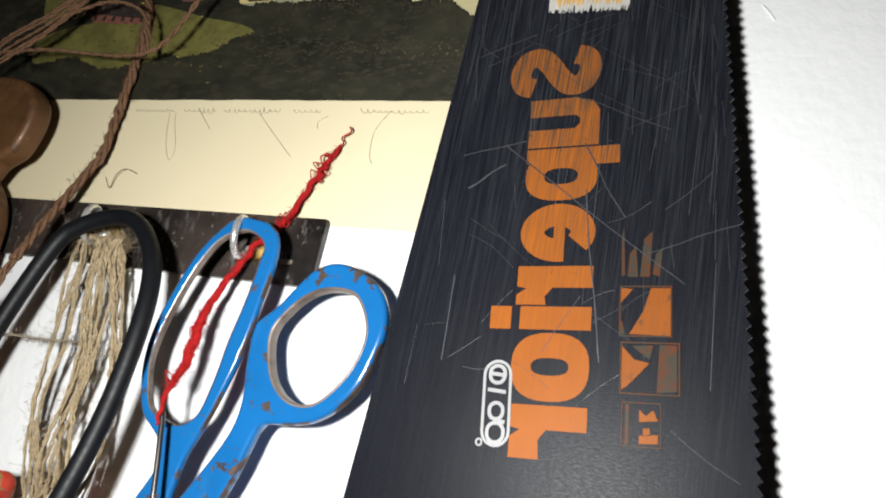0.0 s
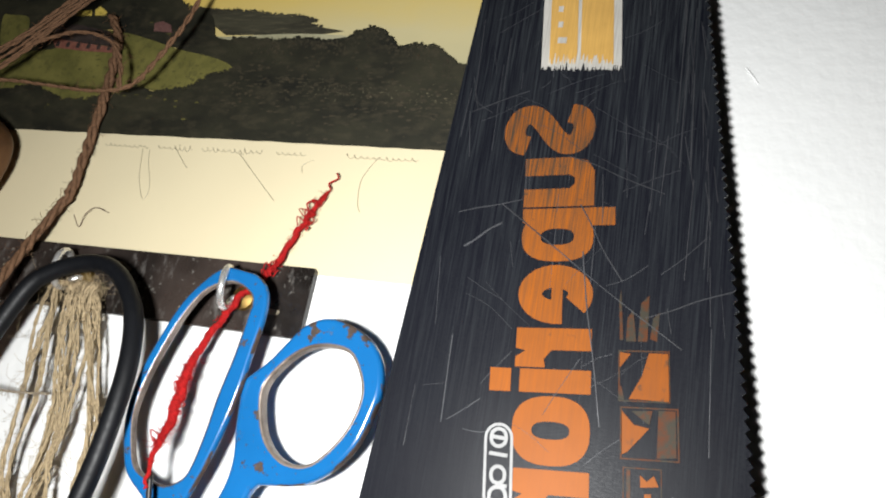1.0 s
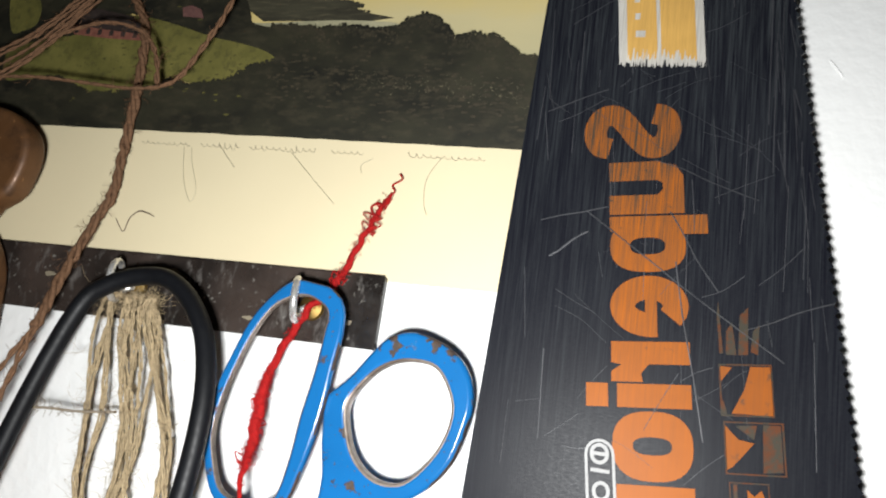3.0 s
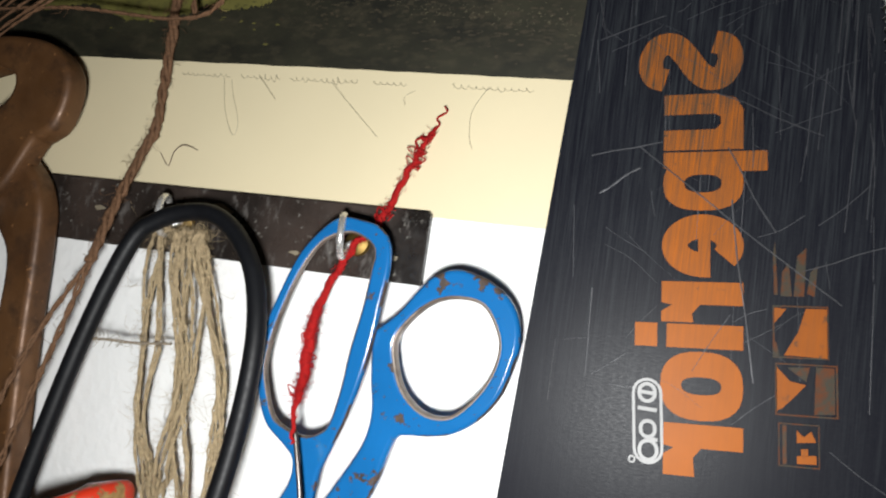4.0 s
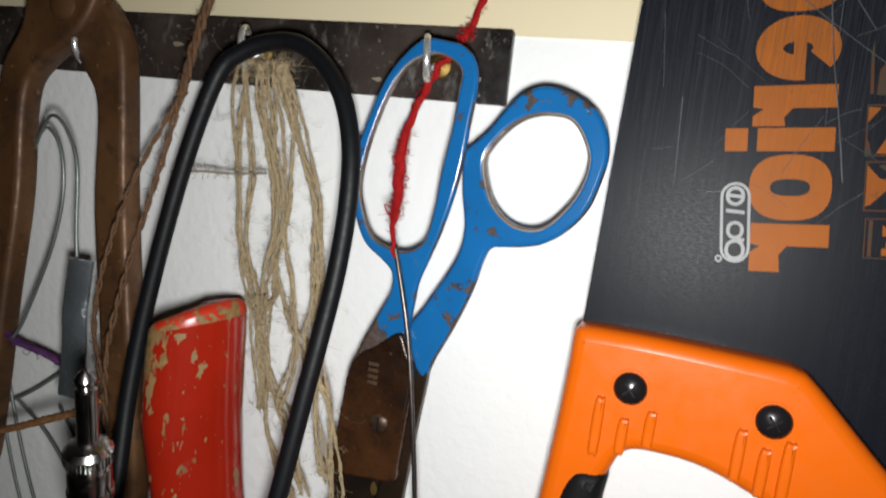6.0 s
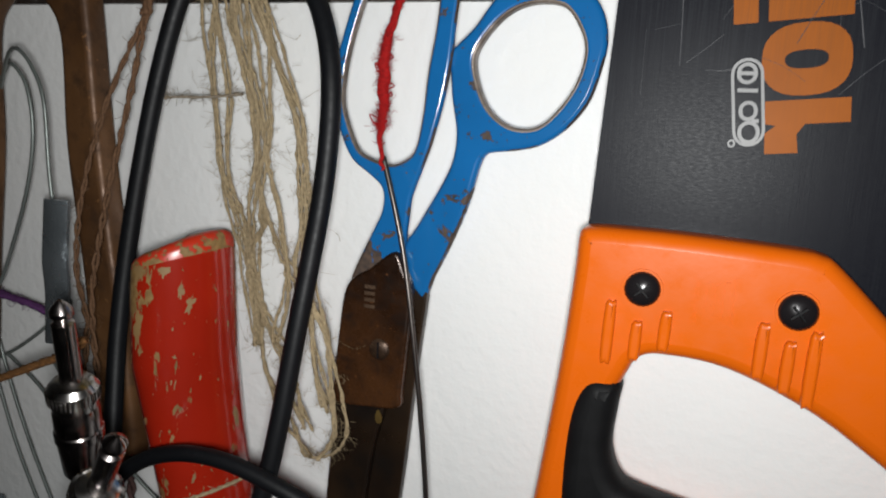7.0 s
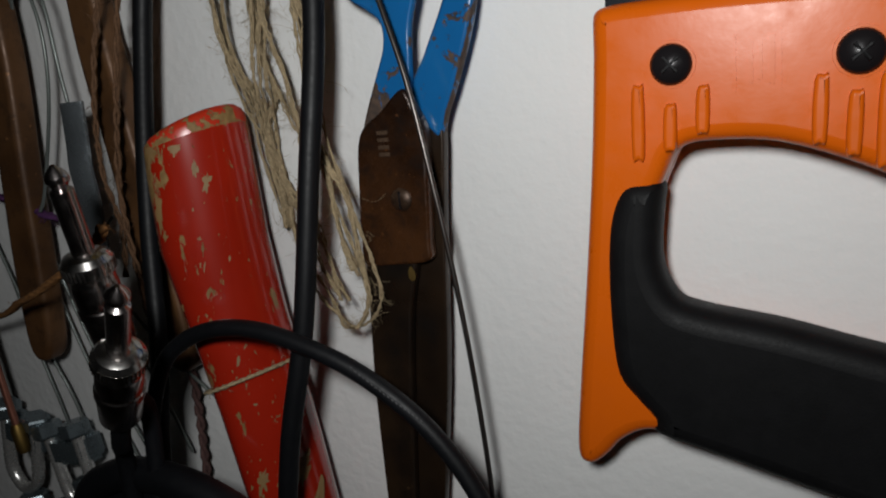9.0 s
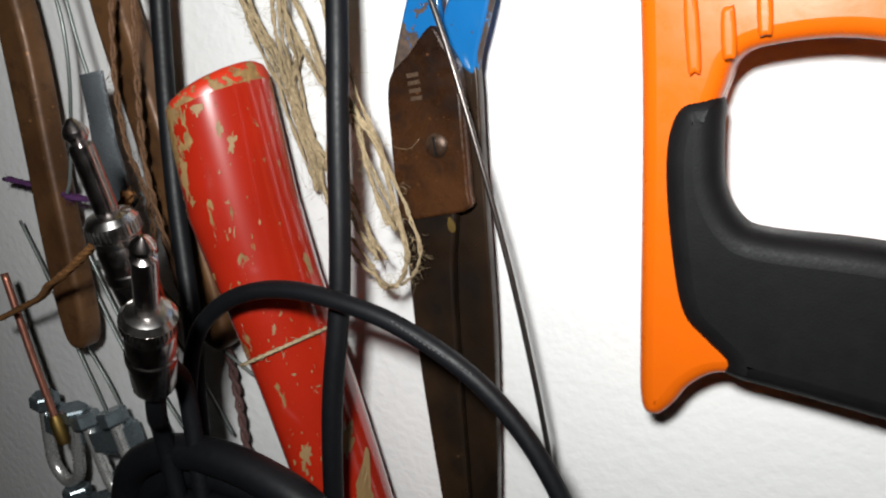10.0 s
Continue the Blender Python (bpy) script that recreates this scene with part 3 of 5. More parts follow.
# ---- hook strip and its hooks ----
strip = thing("hook_strip", (-0.2, 0, 1.4848), "dark stained flat strip with glue marks, fixed to the wall", "hook rail")
piece("strip", box(-0.46, -0.054, -0.0035, 0.0, 1.4848, 1.51, 0.0005), M_STRIP, strip)
for gx, gz, s in ((-0.136, 1.5025, 0.006), (-0.066, 1.493, 0.003), (-0.102, 1.4905, 0.002), (-0.19, 1.4985, 0.0025)):
    g = [(gx + s * (0.7 + 0.5 * rng.random()) * math.cos(a), gz + 0.42 * s * (0.6 + 0.6 * rng.random()) * math.sin(a)) for a in (k * 0.7 for k in range(9))]
    piece("glue_mark", sheet(g, -0.0036, 4, 0.0002), M_SMEAR, strip, "dried pale glue smear")


def hook(x, z):
    h = thing("cup_hook", (x, -0.0035, z), "small shiny plated screw hook in the dark strip", "hook", "hooks on the strip")
    piece("collar", lathe([(0, 0.0046), (0.5, 0.0042), (1, 0.0022)], (x + 0.002, -0.0035, z), (x + 0.002, -0.006, z)), M_BRASS, h, "brass collar", 0.6)
    arc = [(x + 0.002, -0.0035, z), (x + 0.002, -0.0065, z - 0.0004)]
    for k in range(17):
        a = math.radians(205 + k * 17.5)
        out = -0.0135 - 0.0066 * math.cos(a) * 0.95
        arc.append((x - 0.0005 - 0.00012 * k + 0.34 * (-out - 0.0065), out, z + 0.0009 + 0.0068 * math.sin(a)))
    piece("wire", tube(arc, 0.00125, 4, 10), M_CHROME, h, smooth=3.1)
    return h


for hx, hz in ((-0.152, 1.4965), (-0.0805, 1.4965), (-0.229, 1.494)):
    hook(hx, hz)

# ---- hand saw ----
saw = thing("hand_saw", (0.035, -0.0145, 1.288), "black-bladed hand saw with orange plastic handle, hung on the wall", "saw")


def back_x(z):
    return -0.0168 + 0.0465 * (z - 1.418)


def tooth_x(z):
    return 0.0913 - 0.138 * (z - 1.448)


edge = [(back_x(1.402), 1.402), (back_x(1.418), 1.418), (back_x(1.60), 1.60), (back_x(1.80), 1.80), (back_x(1.80) + 0.004, 1.806), (tooth_x(1.806) - 0.004, 1.806)]
z, pitch = 1.80, 0.0031
while z > 1.385:
    edge += [(tooth_x(z) - 0.0025, z), (tooth_x(z - pitch * 0.62) - 0.0012, z - pitch * 0.62)]
    z -= pitch
edge += [(tooth_x(1.385) - 0.002, 1.384), (0.080, 1.384), (0.058, 1.402)]
blade = piece("blade", plate(edge, [], -0.0150, 0.0006, 0.0001, 1, 1), M_BLADE, saw, "scratched black lacquered saw blade")
FACE = -0.0156

# the word on the blade, mirrored and running down towards the handle; heavy strokes from copies laid side by side
along, upw = Vector((0.0125, 0, -0.1275)).normalized(), Vector((-0.1275, 0, -0.0125)).normalized()
START = Vector((0.0365, FACE - 0.00012, 1.5705))
CELLS = [("S", 0.0000, 0.0182, 0.0290), ("u", 0.0192, 0.0358, 0.0215), ("p", 0.0364, 0.0535, 0.0215), ("e", 0.0545, 0.0725, 0.0215), ("r", 0.0738, 0.0852, 0.0215), ("i", 0.0857, 0.0923, 0.0200), ("o", 0.0932, 0.1120, 0.0215), ("r", 0.1130, 0.1270, 0.0205)]


def round_ring(cu, cw, ru, rw, power=2.5, k=28):
    """A squarish oval."""
    out = []
    for i in range(k):
        c, d = math.cos(2 * math.pi * i / k), math.sin(2 * math.pi * i / k)
        out.append((cu + ru * math.copysign(abs(c) ** (2 / power), c), cw + rw * math.copysign(abs(d) ** (2 / power), d)))
    return out


def ribbon(points, half):
    """The outline of a heavy stroke along a line."""
    line = smooth_path([(u, w, 0) for u, w in points], 7)
    left, right = [], []
    for i, q in enumerate(line):
        d = (line[min(i + 1, len(line) - 1)] - line[max(i - 1, 0)]).normalized()
        left.append((q.x - d.y * half, q.y + d.x * half))
        right.append((q.x + d.y * half, q.y - d.x * half))
    return left + right[::-1]


def strokes(ch, wide, tall):
    """The heavy geometric shapes of a letter, each an outline with its holes."""
    w, h = wide, tall
    if ch == "S":
        return [(ribbon([(0.20 * w, 0.27 * h), (0.27 * w, 0.16 * h), (0.50 * w, 0.12 * h), (0.76 * w, 0.19 * h), (0.80 * w, 0.33 * h), (0.62 * w, 0.45 * h), (0.38 * w, 0.55 * h), (0.20 * w, 0.67 * h), (0.24 * w, 0.81 * h), (0.50 * w, 0.88 * h), (0.73 * w, 0.84 * h), (0.80 * w, 0.73 * h)], 0.0034), [])]
    if ch == "u":
        return [([(0, h), (0, 0.007), (0.0015, 0.002), (0.005, 0), (w, 0), (w, h), (w - 0.0060, h), (w - 0.0060, 0.0075), (w - 0.0075, 0.0060), (0.0070, 0.0060), (0.0060, 0.0075), (0.0060, h)], [])]
    if ch == "p":
        return [([(0, -0.0062), (0.0058, -0.0062), (0.0058, 0.004), (0.0058, h - 0.003), (0.0045, h), (0, h)], []), (round_ring(0.54 * w, 0.5 * h, 0.46 * w, 0.5 * h), [round_ring(0.54 * w, 0.5 * h, 0.0026, 0.0050)])]
    if ch == "e":
        arc = [(0.5 * w + (0.5 * w - 0.0036) * math.cos(math.radians(a)), 0.5 * h + (0.5 * h - 0.0034) * math.sin(math.radians(a))) for a in range(-4, 312, 12)]
        return [(ribbon(arc, 0.0035), []), ([(0.003, 0.40 * h), (w, 0.40 * h), (w, 0.55 * h), (0.003, 0.55 * h)], [])]
    if ch == "r":
        return [([(0, 0), (0.0064, 0), (0.0064, 0.52 * h), (0.0090, 0.62 * h), (w, 0.60 * h), (w, h), (0.0085, h), (0.0066, 0.87 * h), (0.0060, h), (0, h)], [])]
    if ch == "i":
        return [([(0, 0), (w, 0), (w, h), (0, h)], []), ([(0, h + 0.0025), (w, h + 0.0025), (w, h + 0.0086), (0, h + 0.0086)], [])]
    return [(round_ring(0.5 * w, 0.5 * h, 0.5 * w, 0.5 * h), [round_ring(0.5 * w, 0.5 * h, 0.0024, 0.0052)])]


def letter(ch, a, b, tall):
    """One heavy letter between two places along the word."""
    def put(ring):
        return [(q.x, q.z) for q in (START + along * (a + u) + upw * w for u, w in ring)]
    bm = bmesh.new()
    for k, (outline, holes) in enumerate(strokes(ch, b - a, tall)):
        bm.from_mesh(plate(put(outline), [put(r) for r in holes], FACE - 0.00006 - 0.00002 * k, 0.00006, 0.00001, 1, 0))
    return mesh_bm(bm)


for ch, a, b, tall in CELLS:
    piece("letter", letter(ch, a, b, tall), M_ORANGE_INK, blade, "orange printed letter, worn by scratches")


def stadium(cx, cz, half_len, rad, k=10):
    pts = []
    for i in range(k + 1):
        a = math.pi * i / k
        pts.append((rad * math.cos(a), half_len + rad * math.sin(a)))
    for i in range(k + 1):
        a = math.pi + math.pi * i / k
        pts.append((rad * math.cos(a), -half_len + rad * math.sin(a)))
    s, c = math.sin(0.13), math.cos(0.13)
    return [(cx + x * c + y * -s, cz + x * s + y * c) for x, y in pts]


LX, LZ = 0.0229, 1.4556
piece("emblem_rim", plate(stadium(LX, LZ, 0.0077, 0.0041), [stadium(LX, LZ, 0.0077, 0.0033)], FACE - 0.0001, 0.0001, 0.00002, 1, 0), M_WHITE_INK, blade, "white oval emblem outline")


def emblem_mark(dz, r, wall):
    ex = LX - 0.13 * dz
    return plate(stadium(ex, LZ + dz, 0.0003, r), [stadium(ex, LZ + dz, 0.0003, r - wall)], FACE - 0.0001, 0.0001, 0.00002, 1, 0)


for dz, r in ((0.0077, 0.0026), (-0.0022, 0.0024), (-0.0079, 0.0028)):
    piece("emblem_mark", emblem_mark(dz, r, 0.0010), M_WHITE_INK, blade)
for dz, x0, x1 in ((0.0077, -0.0018, 0.0018), (0.0032, -0.0026, 0.0026), (-0.0048, 0.0006, 0.0026)):
    ex = LX - 0.13 * dz
    piece("emblem_mark", box(ex + x0, ex + x1, FACE - 0.0003, FACE, LZ + dz - 0.0005, LZ + dz + 0.0005), M_WHITE_INK, blade)
piece("emblem_mark", plate(stadium(0.0199, 1.4445, 0.0001, 0.0010), [stadium(0.0199, 1.4445, 0.0001, 0.0005)], FACE - 0.0001, 0.0001, 0.00002, 1, 0), M_WHITE_INK, blade)

# rubbed pictogram panels beside the word: frame, then the shapes left of each picture
PANELS = [
    (0.0530, 1.4780, 0.0135, 0.0140, True, [[(0.35, 0.05), (0.98, 0.02), (0.98, 0.95), (0.60, 0.95), (0.46, 0.50), (0.20, 0.05)], [(0.03, 0.66), (0.25, 0.93), (0.03, 0.96)]], [[(0.03, 0.04), (0.12, 0.04), (0.06, 0.30), (0.03, 0.30)]]),
    (0.0550, 1.4630, 0.0150, 0.0137, True, [[(0.02, 0.08), (0.02, 0.93), (0.24, 0.66), (0.50, 0.60), (0.34, 0.40), (0.12, 0.14)]], [[(0.62, 0.05), (0.95, 0.08), (0.95, 0.95), (0.66, 0.95)], [(0.20, 0.92), (0.50, 0.66), (0.56, 0.94)]]),
    (0.0570, 1.4500, 0.0098, 0.0112, True, [[(0.45, 0.08), (0.92, 0.10), (0.92, 0.30), (0.45, 0.26)], [(0.45, 0.56), (0.92, 0.60), (0.80, 0.84), (0.62, 0.70), (0.45, 0.84)], [(0.55, 0.26), (0.72, 0.27), (0.72, 0.44), (0.55, 0.42)]], [[(0.10, 0.05), (0.20, 0.05), (0.20, 0.95), (0.10, 0.95)]]),
    (0.0515, 1.4945, 0.0115, 0.0165, False, [], [[(0.02, 0.02), (0.10, 0.02), (0.05, 0.9), (0.0, 0.7)], [(0.16, 0.0), (0.40, 0.0), (0.34, 0.55), (0.20, 0.40)], [(0.44, 0.0), (0.66, 0.0), (0.72, 0.80), (0.52, 0.66)], [(0.72, 0.05), (0.88, 0.0), (0.95, 0.5), (0.80, 0.4)]]),
]
for px, pz, pw, ph, framed, bold, faint in PANELS:
    def on(ring):
        return [(px + u * pw - 0.1 * v * ph, pz + v * ph + 0.1 * u * pw) for u, v in ring]
    if framed:
        piece("pictogram_frame", plate(on([(0, 0), (1, 0), (1, 1), (0, 1)]), [on([(0.03, 0.03), (0.97, 0.03), (0.97, 0.97), (0.03, 0.97)])], FACE - 0.0001, 0.0001, 0.00002, 1, 0), M_FADED_INK, blade)
    for rings, ink in ((bold, M_PICTO_INK), (faint, M_FADED_INK)):
        for m in rings:
            piece("pictogram", plate(on(m), [], FACE - 0.0001, 0.0001, 0.00002, 1, 0), ink, blade, "rubbed orange pictogram")

# rubbed label near the middle of the blade
g = random.Random(12)
low = [(0.0172 + 0.0260 * i / 90, 1.5815 + 0.0030 * g.random() ** 2 + 0.0012 * abs(noise.noise((i * 0.16, 0, 0)))) for i in range(91)]
piece("label_ground", plate([(0.0060, 1.70)] + low + [(0.0320, 1.70)], [], FACE - 0.00012, 0.0001, 0.00002, 1, 0), M_LABEL_WHITE, blade, "rubbed white label ground")
for a, b in ((0.0024, 0.0112), (0.0126, 0.0232)):
    low = [(0.0172 + a + (b - a) * i / 40, 1.5840 + 0.0045 * g.random() ** 2) for i in range(41)]
    piece("label_band", plate([(0.0060 + a, 1.70)] + low + [(0.0060 + b, 1.70)], [], FACE - 0.00032, 0.0001, 0.00002, 1, 0), M_LABEL_ORANGE, blade, "rubbed pale orange label band")
for k in range(7):
    zz = 1.592 + 0.0062 * k
    xx = 0.0172 - 0.1 * (zz - 1.5815) + 0.0052
    piece("label_mark", box(xx, xx + 0.0016 + 0.0014 * (k % 3 == 0), FACE - 0.0006, FACE - 0.0004, zz, zz + 0.0022), M_LABEL_WHITE, blade)

# single long scratches
verts, faces = [], []
g = random.Random(5)
for (x0, z0), (x1, z1), r in (((0.012, 1.534), (0.068, 1.494), 0.00022), ((-0.004, 1.566), (0.015, 1.574), 0.00018), ((0.030, 1.551), (0.060, 1.540), 0.00016), ((0.058, 1.502), (0.080, 1.512), 0.00015),
                          ((0.002, 1.518), (0.013, 1.528), 0.0003), ((-0.002, 1.530), (0.018, 1.535), 0.00018), ((0.038, 1.520), (0.049, 1.470), 0.0002), ((0.036, 1.535), (0.050, 1.512), 0.0002)):
    pts = [(x0 + (x1 - x0) * t + g.gauss(0, 0.0003), FACE - 0.00018, z0 + (z1 - z0) * t + g.gauss(0, 0.0003)) for t in (0, 0.3, 0.6, 1)]
    tube_data(smooth_path(pts, 4), r, 4, verts, faces, 0.6, 0.2)
for k in range(70):
    zz = 1.47 + 0.16 * g.random() ** 0.7
    xx = back_x(zz) + 0.003 + (tooth_x(zz) - back_x(zz) - 0.008) * g.random()
    if g.random() < 0.35:
        xx = tooth_x(zz) - 0.004 - 0.008 * g.random()
    ln = g.uniform(0.006, 0.035)
    pts = [(xx, FACE - 0.0001, zz), (xx + g.gauss(0.001, 0.0012), FACE - 0.0001, zz - ln)]
    tube_data([Vector(p) for p in pts], g.uniform(0.00005, 0.00013), 4, verts, faces, 0.5, 0.2)
for k in range(46):
    zz = 1.455 + 0.15 * g.random()
    xx = back_x(zz) + 0.006 + (tooth_x(zz) - back_x(zz) - 0.026) * g.random()
    ln, a = g.uniform(0.004, 0.020), g.choice((-0.55, -0.45, 0.35, 0.6, 0.9)) + g.gauss(0, 0.15)
    mid_pt = Vector((xx + 0.5 * ln * math.cos(a), FACE - 0.00012, zz + 0.5 * ln * math.sin(a) + g.gauss(0, 0.0006)))
    pts = [Vector((xx, FACE - 0.00012, zz)), mid_pt, Vector((xx + ln * math.cos(a), FACE - 0.00012, zz + ln * math.sin(a)))]
    tube_data(smooth_path(pts, 4), g.uniform(0.00004, 0.00011), 4, verts, faces, 0.5, 0.2)
tagged(piece("scratch", mesh_of(verts, faces), M_SCRATCH, blade, "bare metal scratches"), kind="stuff")

# handle: orange shell, black grip, two screws
HY = -0.0155
outer = [(-0.0186, 1.406), (-0.0183, 1.4145), (-0.0175, 1.4180), (-0.0140, 1.4192), (-0.004, 1.4194), (0.012, 1.4192), (0.038, 1.4180), (0.045, 1.4170), (0.050, 1.4140), (0.066, 1.398), (0.086, 1.378), (0.102, 1.355), (0.108, 1.325), (0.102, 1.292), (0.080, 1.2815),
         (0.048, 1.2912), (0.012, 1.3012), (-0.006, 1.3055), (-0.0150, 1.3020), (-0.0205, 1.2958), (-0.0252, 1.2925), (-0.0290, 1.2960), (-0.0274, 1.316), (-0.0240, 1.346), (-0.0205, 1.380)]
hole = [(-0.0015, 1.377), (0.0015, 1.3825), (0.008, 1.3845), (0.025, 1.3832), (0.045, 1.3755), (0.060, 1.3665), (0.078, 1.353), (0.086, 1.340), (0.083, 1.326), (0.068, 1.3235), (0.047, 1.3275), (0.026, 1.3328), (0.005, 1.3362), (-0.005, 1.341), (-0.0085, 1.353), (-0.0055, 1.367)]
handle = piece("handle", plate(outer, [hole], HY, 0.0112, 0.0042, 5, 3), M_ORANGE, saw, "glossy orange plastic saw handle", 0.7)
grip = [(-0.0022, 1.3735), (-0.0055, 1.3757), (-0.0120, 1.3748), (-0.0160, 1.368), (-0.0178, 1.356), (-0.0180, 1.337), (-0.0165, 1.322), (-0.0110, 1.314), (-0.0072, 1.3095), (-0.0055, 1.3048), (0.012, 1.2998), (0.048, 1.2895), (0.080, 1.2805), (0.101, 1.291),
        (0.1065, 1.315), (0.101, 1.333), (0.090, 1.338), (0.083, 1.3312), (0.068, 1.3287), (0.047, 1.3327), (0.026, 1.3380), (0.006, 1.3417), (-0.0002, 1.345), (-0.0035, 1.354), (-0.0028, 1.367)]
piece("grip", plate(grip, [], HY - 0.0052, 0.0080, 0.0060, 5, 5), M_GRIP, handle, "matt black rubber grip", 0.8)
FRONT = HY - 0.0112
for sx, sz in ((0.0010, 1.4035), (0.0405, 1.4022)):
    piece("screw_well", lathe([(0, 0.0058), (1, 0.0056)], (sx, FRONT + 0.001, sz), (sx, FRONT - 0.0003, sz), 32), M_ORANGE, handle, smooth=0.6)
    s = piece("screw", lathe([(0, 0.0049), (0.25, 0.0049), (0.55, 0.0042), (0.8, 0.0028), (0.95, 0.0012), (1, 0.0002)], (sx, FRONT - 0.0002, sz), (sx, FRONT - 0.0030, sz), 28), M_SCREW, handle, "domed black cross-head screw", 0.9)
    for a in (0.7, 0.7 + math.pi / 2):
        d = Vector((math.cos(a), 0, math.sin(a))) * 0.0024
        c = Vector((sx, FRONT - 0.0027, sz))
        slot = part("cross_slot", mesh_of(*tube_data([c - d, c + d], 0.00045, 6)), M_GRIP, s)
for gx, zt, zb in ((-0.0072, 1.3990, 1.3812), (0.0004, 1.3942, 1.3830), (0.0080, 1.3980, 1.3868), (0.0328, 1.3980, 1.3830), (0.0396, 1.3940, 1.3800), (0.0455, 1.3970, 1.3772)):
    tilt = 0.0006
    ring = [(gx - 0.0013, zt - 0.0010), (gx + tilt, zt), (gx + 0.0016, zt - 0.0008), (gx + 0.0013, zb + 0.0007), (gx - 0.0002, zb), (gx - 0.0017, zb + 0.0008)]
    piece("rib", plate(ring, [], FRONT - 0.0002, 0.0016, 0.0010, 3, 3), M_ORANGE, handle, smooth=0.9)
for k, (bx, bw, bh) in enumerate(((0.0150, 0.0004, 0.0135), (0.0178, 0.0012, 0.010), (0.0200, 0.0010, 0.009), (0.0222, 0.0014, 0.011), (0.0246, 0.0004, 0.0135))):
    piece("moulded_mark", box(bx, bx + bw, FRONT - 0.0003, FRONT + 0.0003, 1.4025 - bh / 2, 1.4025 + bh / 2, 0.0001), M_ORANGE, handle)

# ---- scissors: blue enamelled bows, rusty blades ----
scissors = thing("scissors", (-0.10, -0.015, 1.17), "old scissors with chipped blue handles and rusty blades on a hook", "scissors")
AY, BY = -0.0165, -0.0130
bow_a = [(-0.0800, 1.5030), (-0.0720, 1.5030), (-0.0650, 1.5010), (-0.0610, 1.4960), (-0.0600, 1.4880), (-0.0610, 1.4770), (-0.0620, 1.4640), (-0.0640, 1.4520), (-0.0670, 1.4400), (-0.0700, 1.4310), (-0.0730, 1.4220), (-0.0740, 1.4130), (-0.0760, 1.4030), (-0.0880, 1.3910), (-0.0930, 1.3920), (-0.0920, 1.3970), (-0.0870, 1.4080), (-0.0830, 1.4170), (-0.0830, 1.4240), (-0.0870, 1.4280), (-0.0940, 1.4330), (-0.0980, 1.4400), (-0.1010, 1.4500), (-0.1010, 1.4620), (-0.0980, 1.4740), (-0.0930, 1.4880), (-0.0870, 1.4970)]
eye_a = [(-0.0780, 1.4980), (-0.0720, 1.4980), (-0.0660, 1.4940), (-0.0660, 1.4860), (-0.0670, 1.4740), (-0.0690, 1.4610), (-0.0700, 1.4490), (-0.0720, 1.4380), (-0.0750, 1.4340), (-0.0800, 1.4320), (-0.0860, 1.4330), (-0.0920, 1.4360), (-0.0960, 1.4440), (-0.0980, 1.4520), (-0.0970, 1.4630), (-0.0940, 1.4750), (-0.0900, 1.4860), (-0.0850, 1.4940)]
bow_b = [(-0.0640, 1.4670), (-0.0610, 1.4700), (-0.0560, 1.4750), (-0.0510, 1.4820), (-0.0460, 1.4880), (-0.0390, 1.4910), (-0.0310, 1.4900), (-0.0230, 1.4860), (-0.0180, 1.4800), (-0.0160, 1.4720), (-0.0170, 1.4640), (-0.0200, 1.4540), (-0.0260, 1.4460), (-0.0330, 1.4410), (-0.0400, 1.4390), (-0.0470, 1.4380), (-0.0500, 1.4370), (-0.0520, 1.4330), (-0.0550, 1.4210), (-0.0600, 1.4080), (-0.0650, 1.3970), (-0.0690, 1.3890), (-0.0770, 1.4020), (-0.0710, 1.4140), (-0.0650, 1.4250), (-0.0610, 1.4340), (-0.0600, 1.4430), (-0.0620, 1.4540), (-0.0630, 1.4620)]
eye_b = [(-0.0370, 1.4820), (-0.0290, 1.4810), (-0.0240, 1.4750), (-0.0220, 1.4680), (-0.0240, 1.4590), (-0.0290, 1.4510), (-0.0350, 1.4460), (-0.0430, 1.4460), (-0.0500, 1.4510), (-0.0540, 1.4590), (-0.0550, 1.4670), (-0.0500, 1.4750), (-0.0440, 1.4800)]


def rim(eye, y, grow):
    """The worn inner rim of a bow, seen as a bare band."""
    cx, cz = sum(p[0] for p in eye) / len(eye), sum(p[1] for p in eye) / len(eye)
    return [(p[0] + (cx - p[0]) * -grow, p[1] + (cz - p[1]) * -grow) for p in eye]


half_b = piece("ring_handle", plate(bow_b, [eye_b], BY, 0.0022, 0.0015, 6, 3), M_BLUE_RING, scissors, "blue enamelled ring handle, chipped at the rim", 0.9)
piece("worn_rim", plate(rim(eye_b, BY, 0.085), [rim(eye_b, BY, -0.006)], BY, 0.0021, 0.0007, 6, 2), M_WORN_RIM, half_b, "bare rusty inner rim", 0.9)
half_a = piece("bow_handle", plate(bow_a, [eye_a], AY, 0.0015, 0.0011, 6, 3), M_BLUE, scissors, "blue enamelled long bow handle, chipped at the rim", 0.9)
piece("worn_rim", plate(rim(eye_a, AY, 0.034), [rim(eye_a, AY, -0.003)], AY, 0.0013, 0.0004, 6, 2), M_WORN_RIM, half_a, "bare rusty inner rim", 0.9)
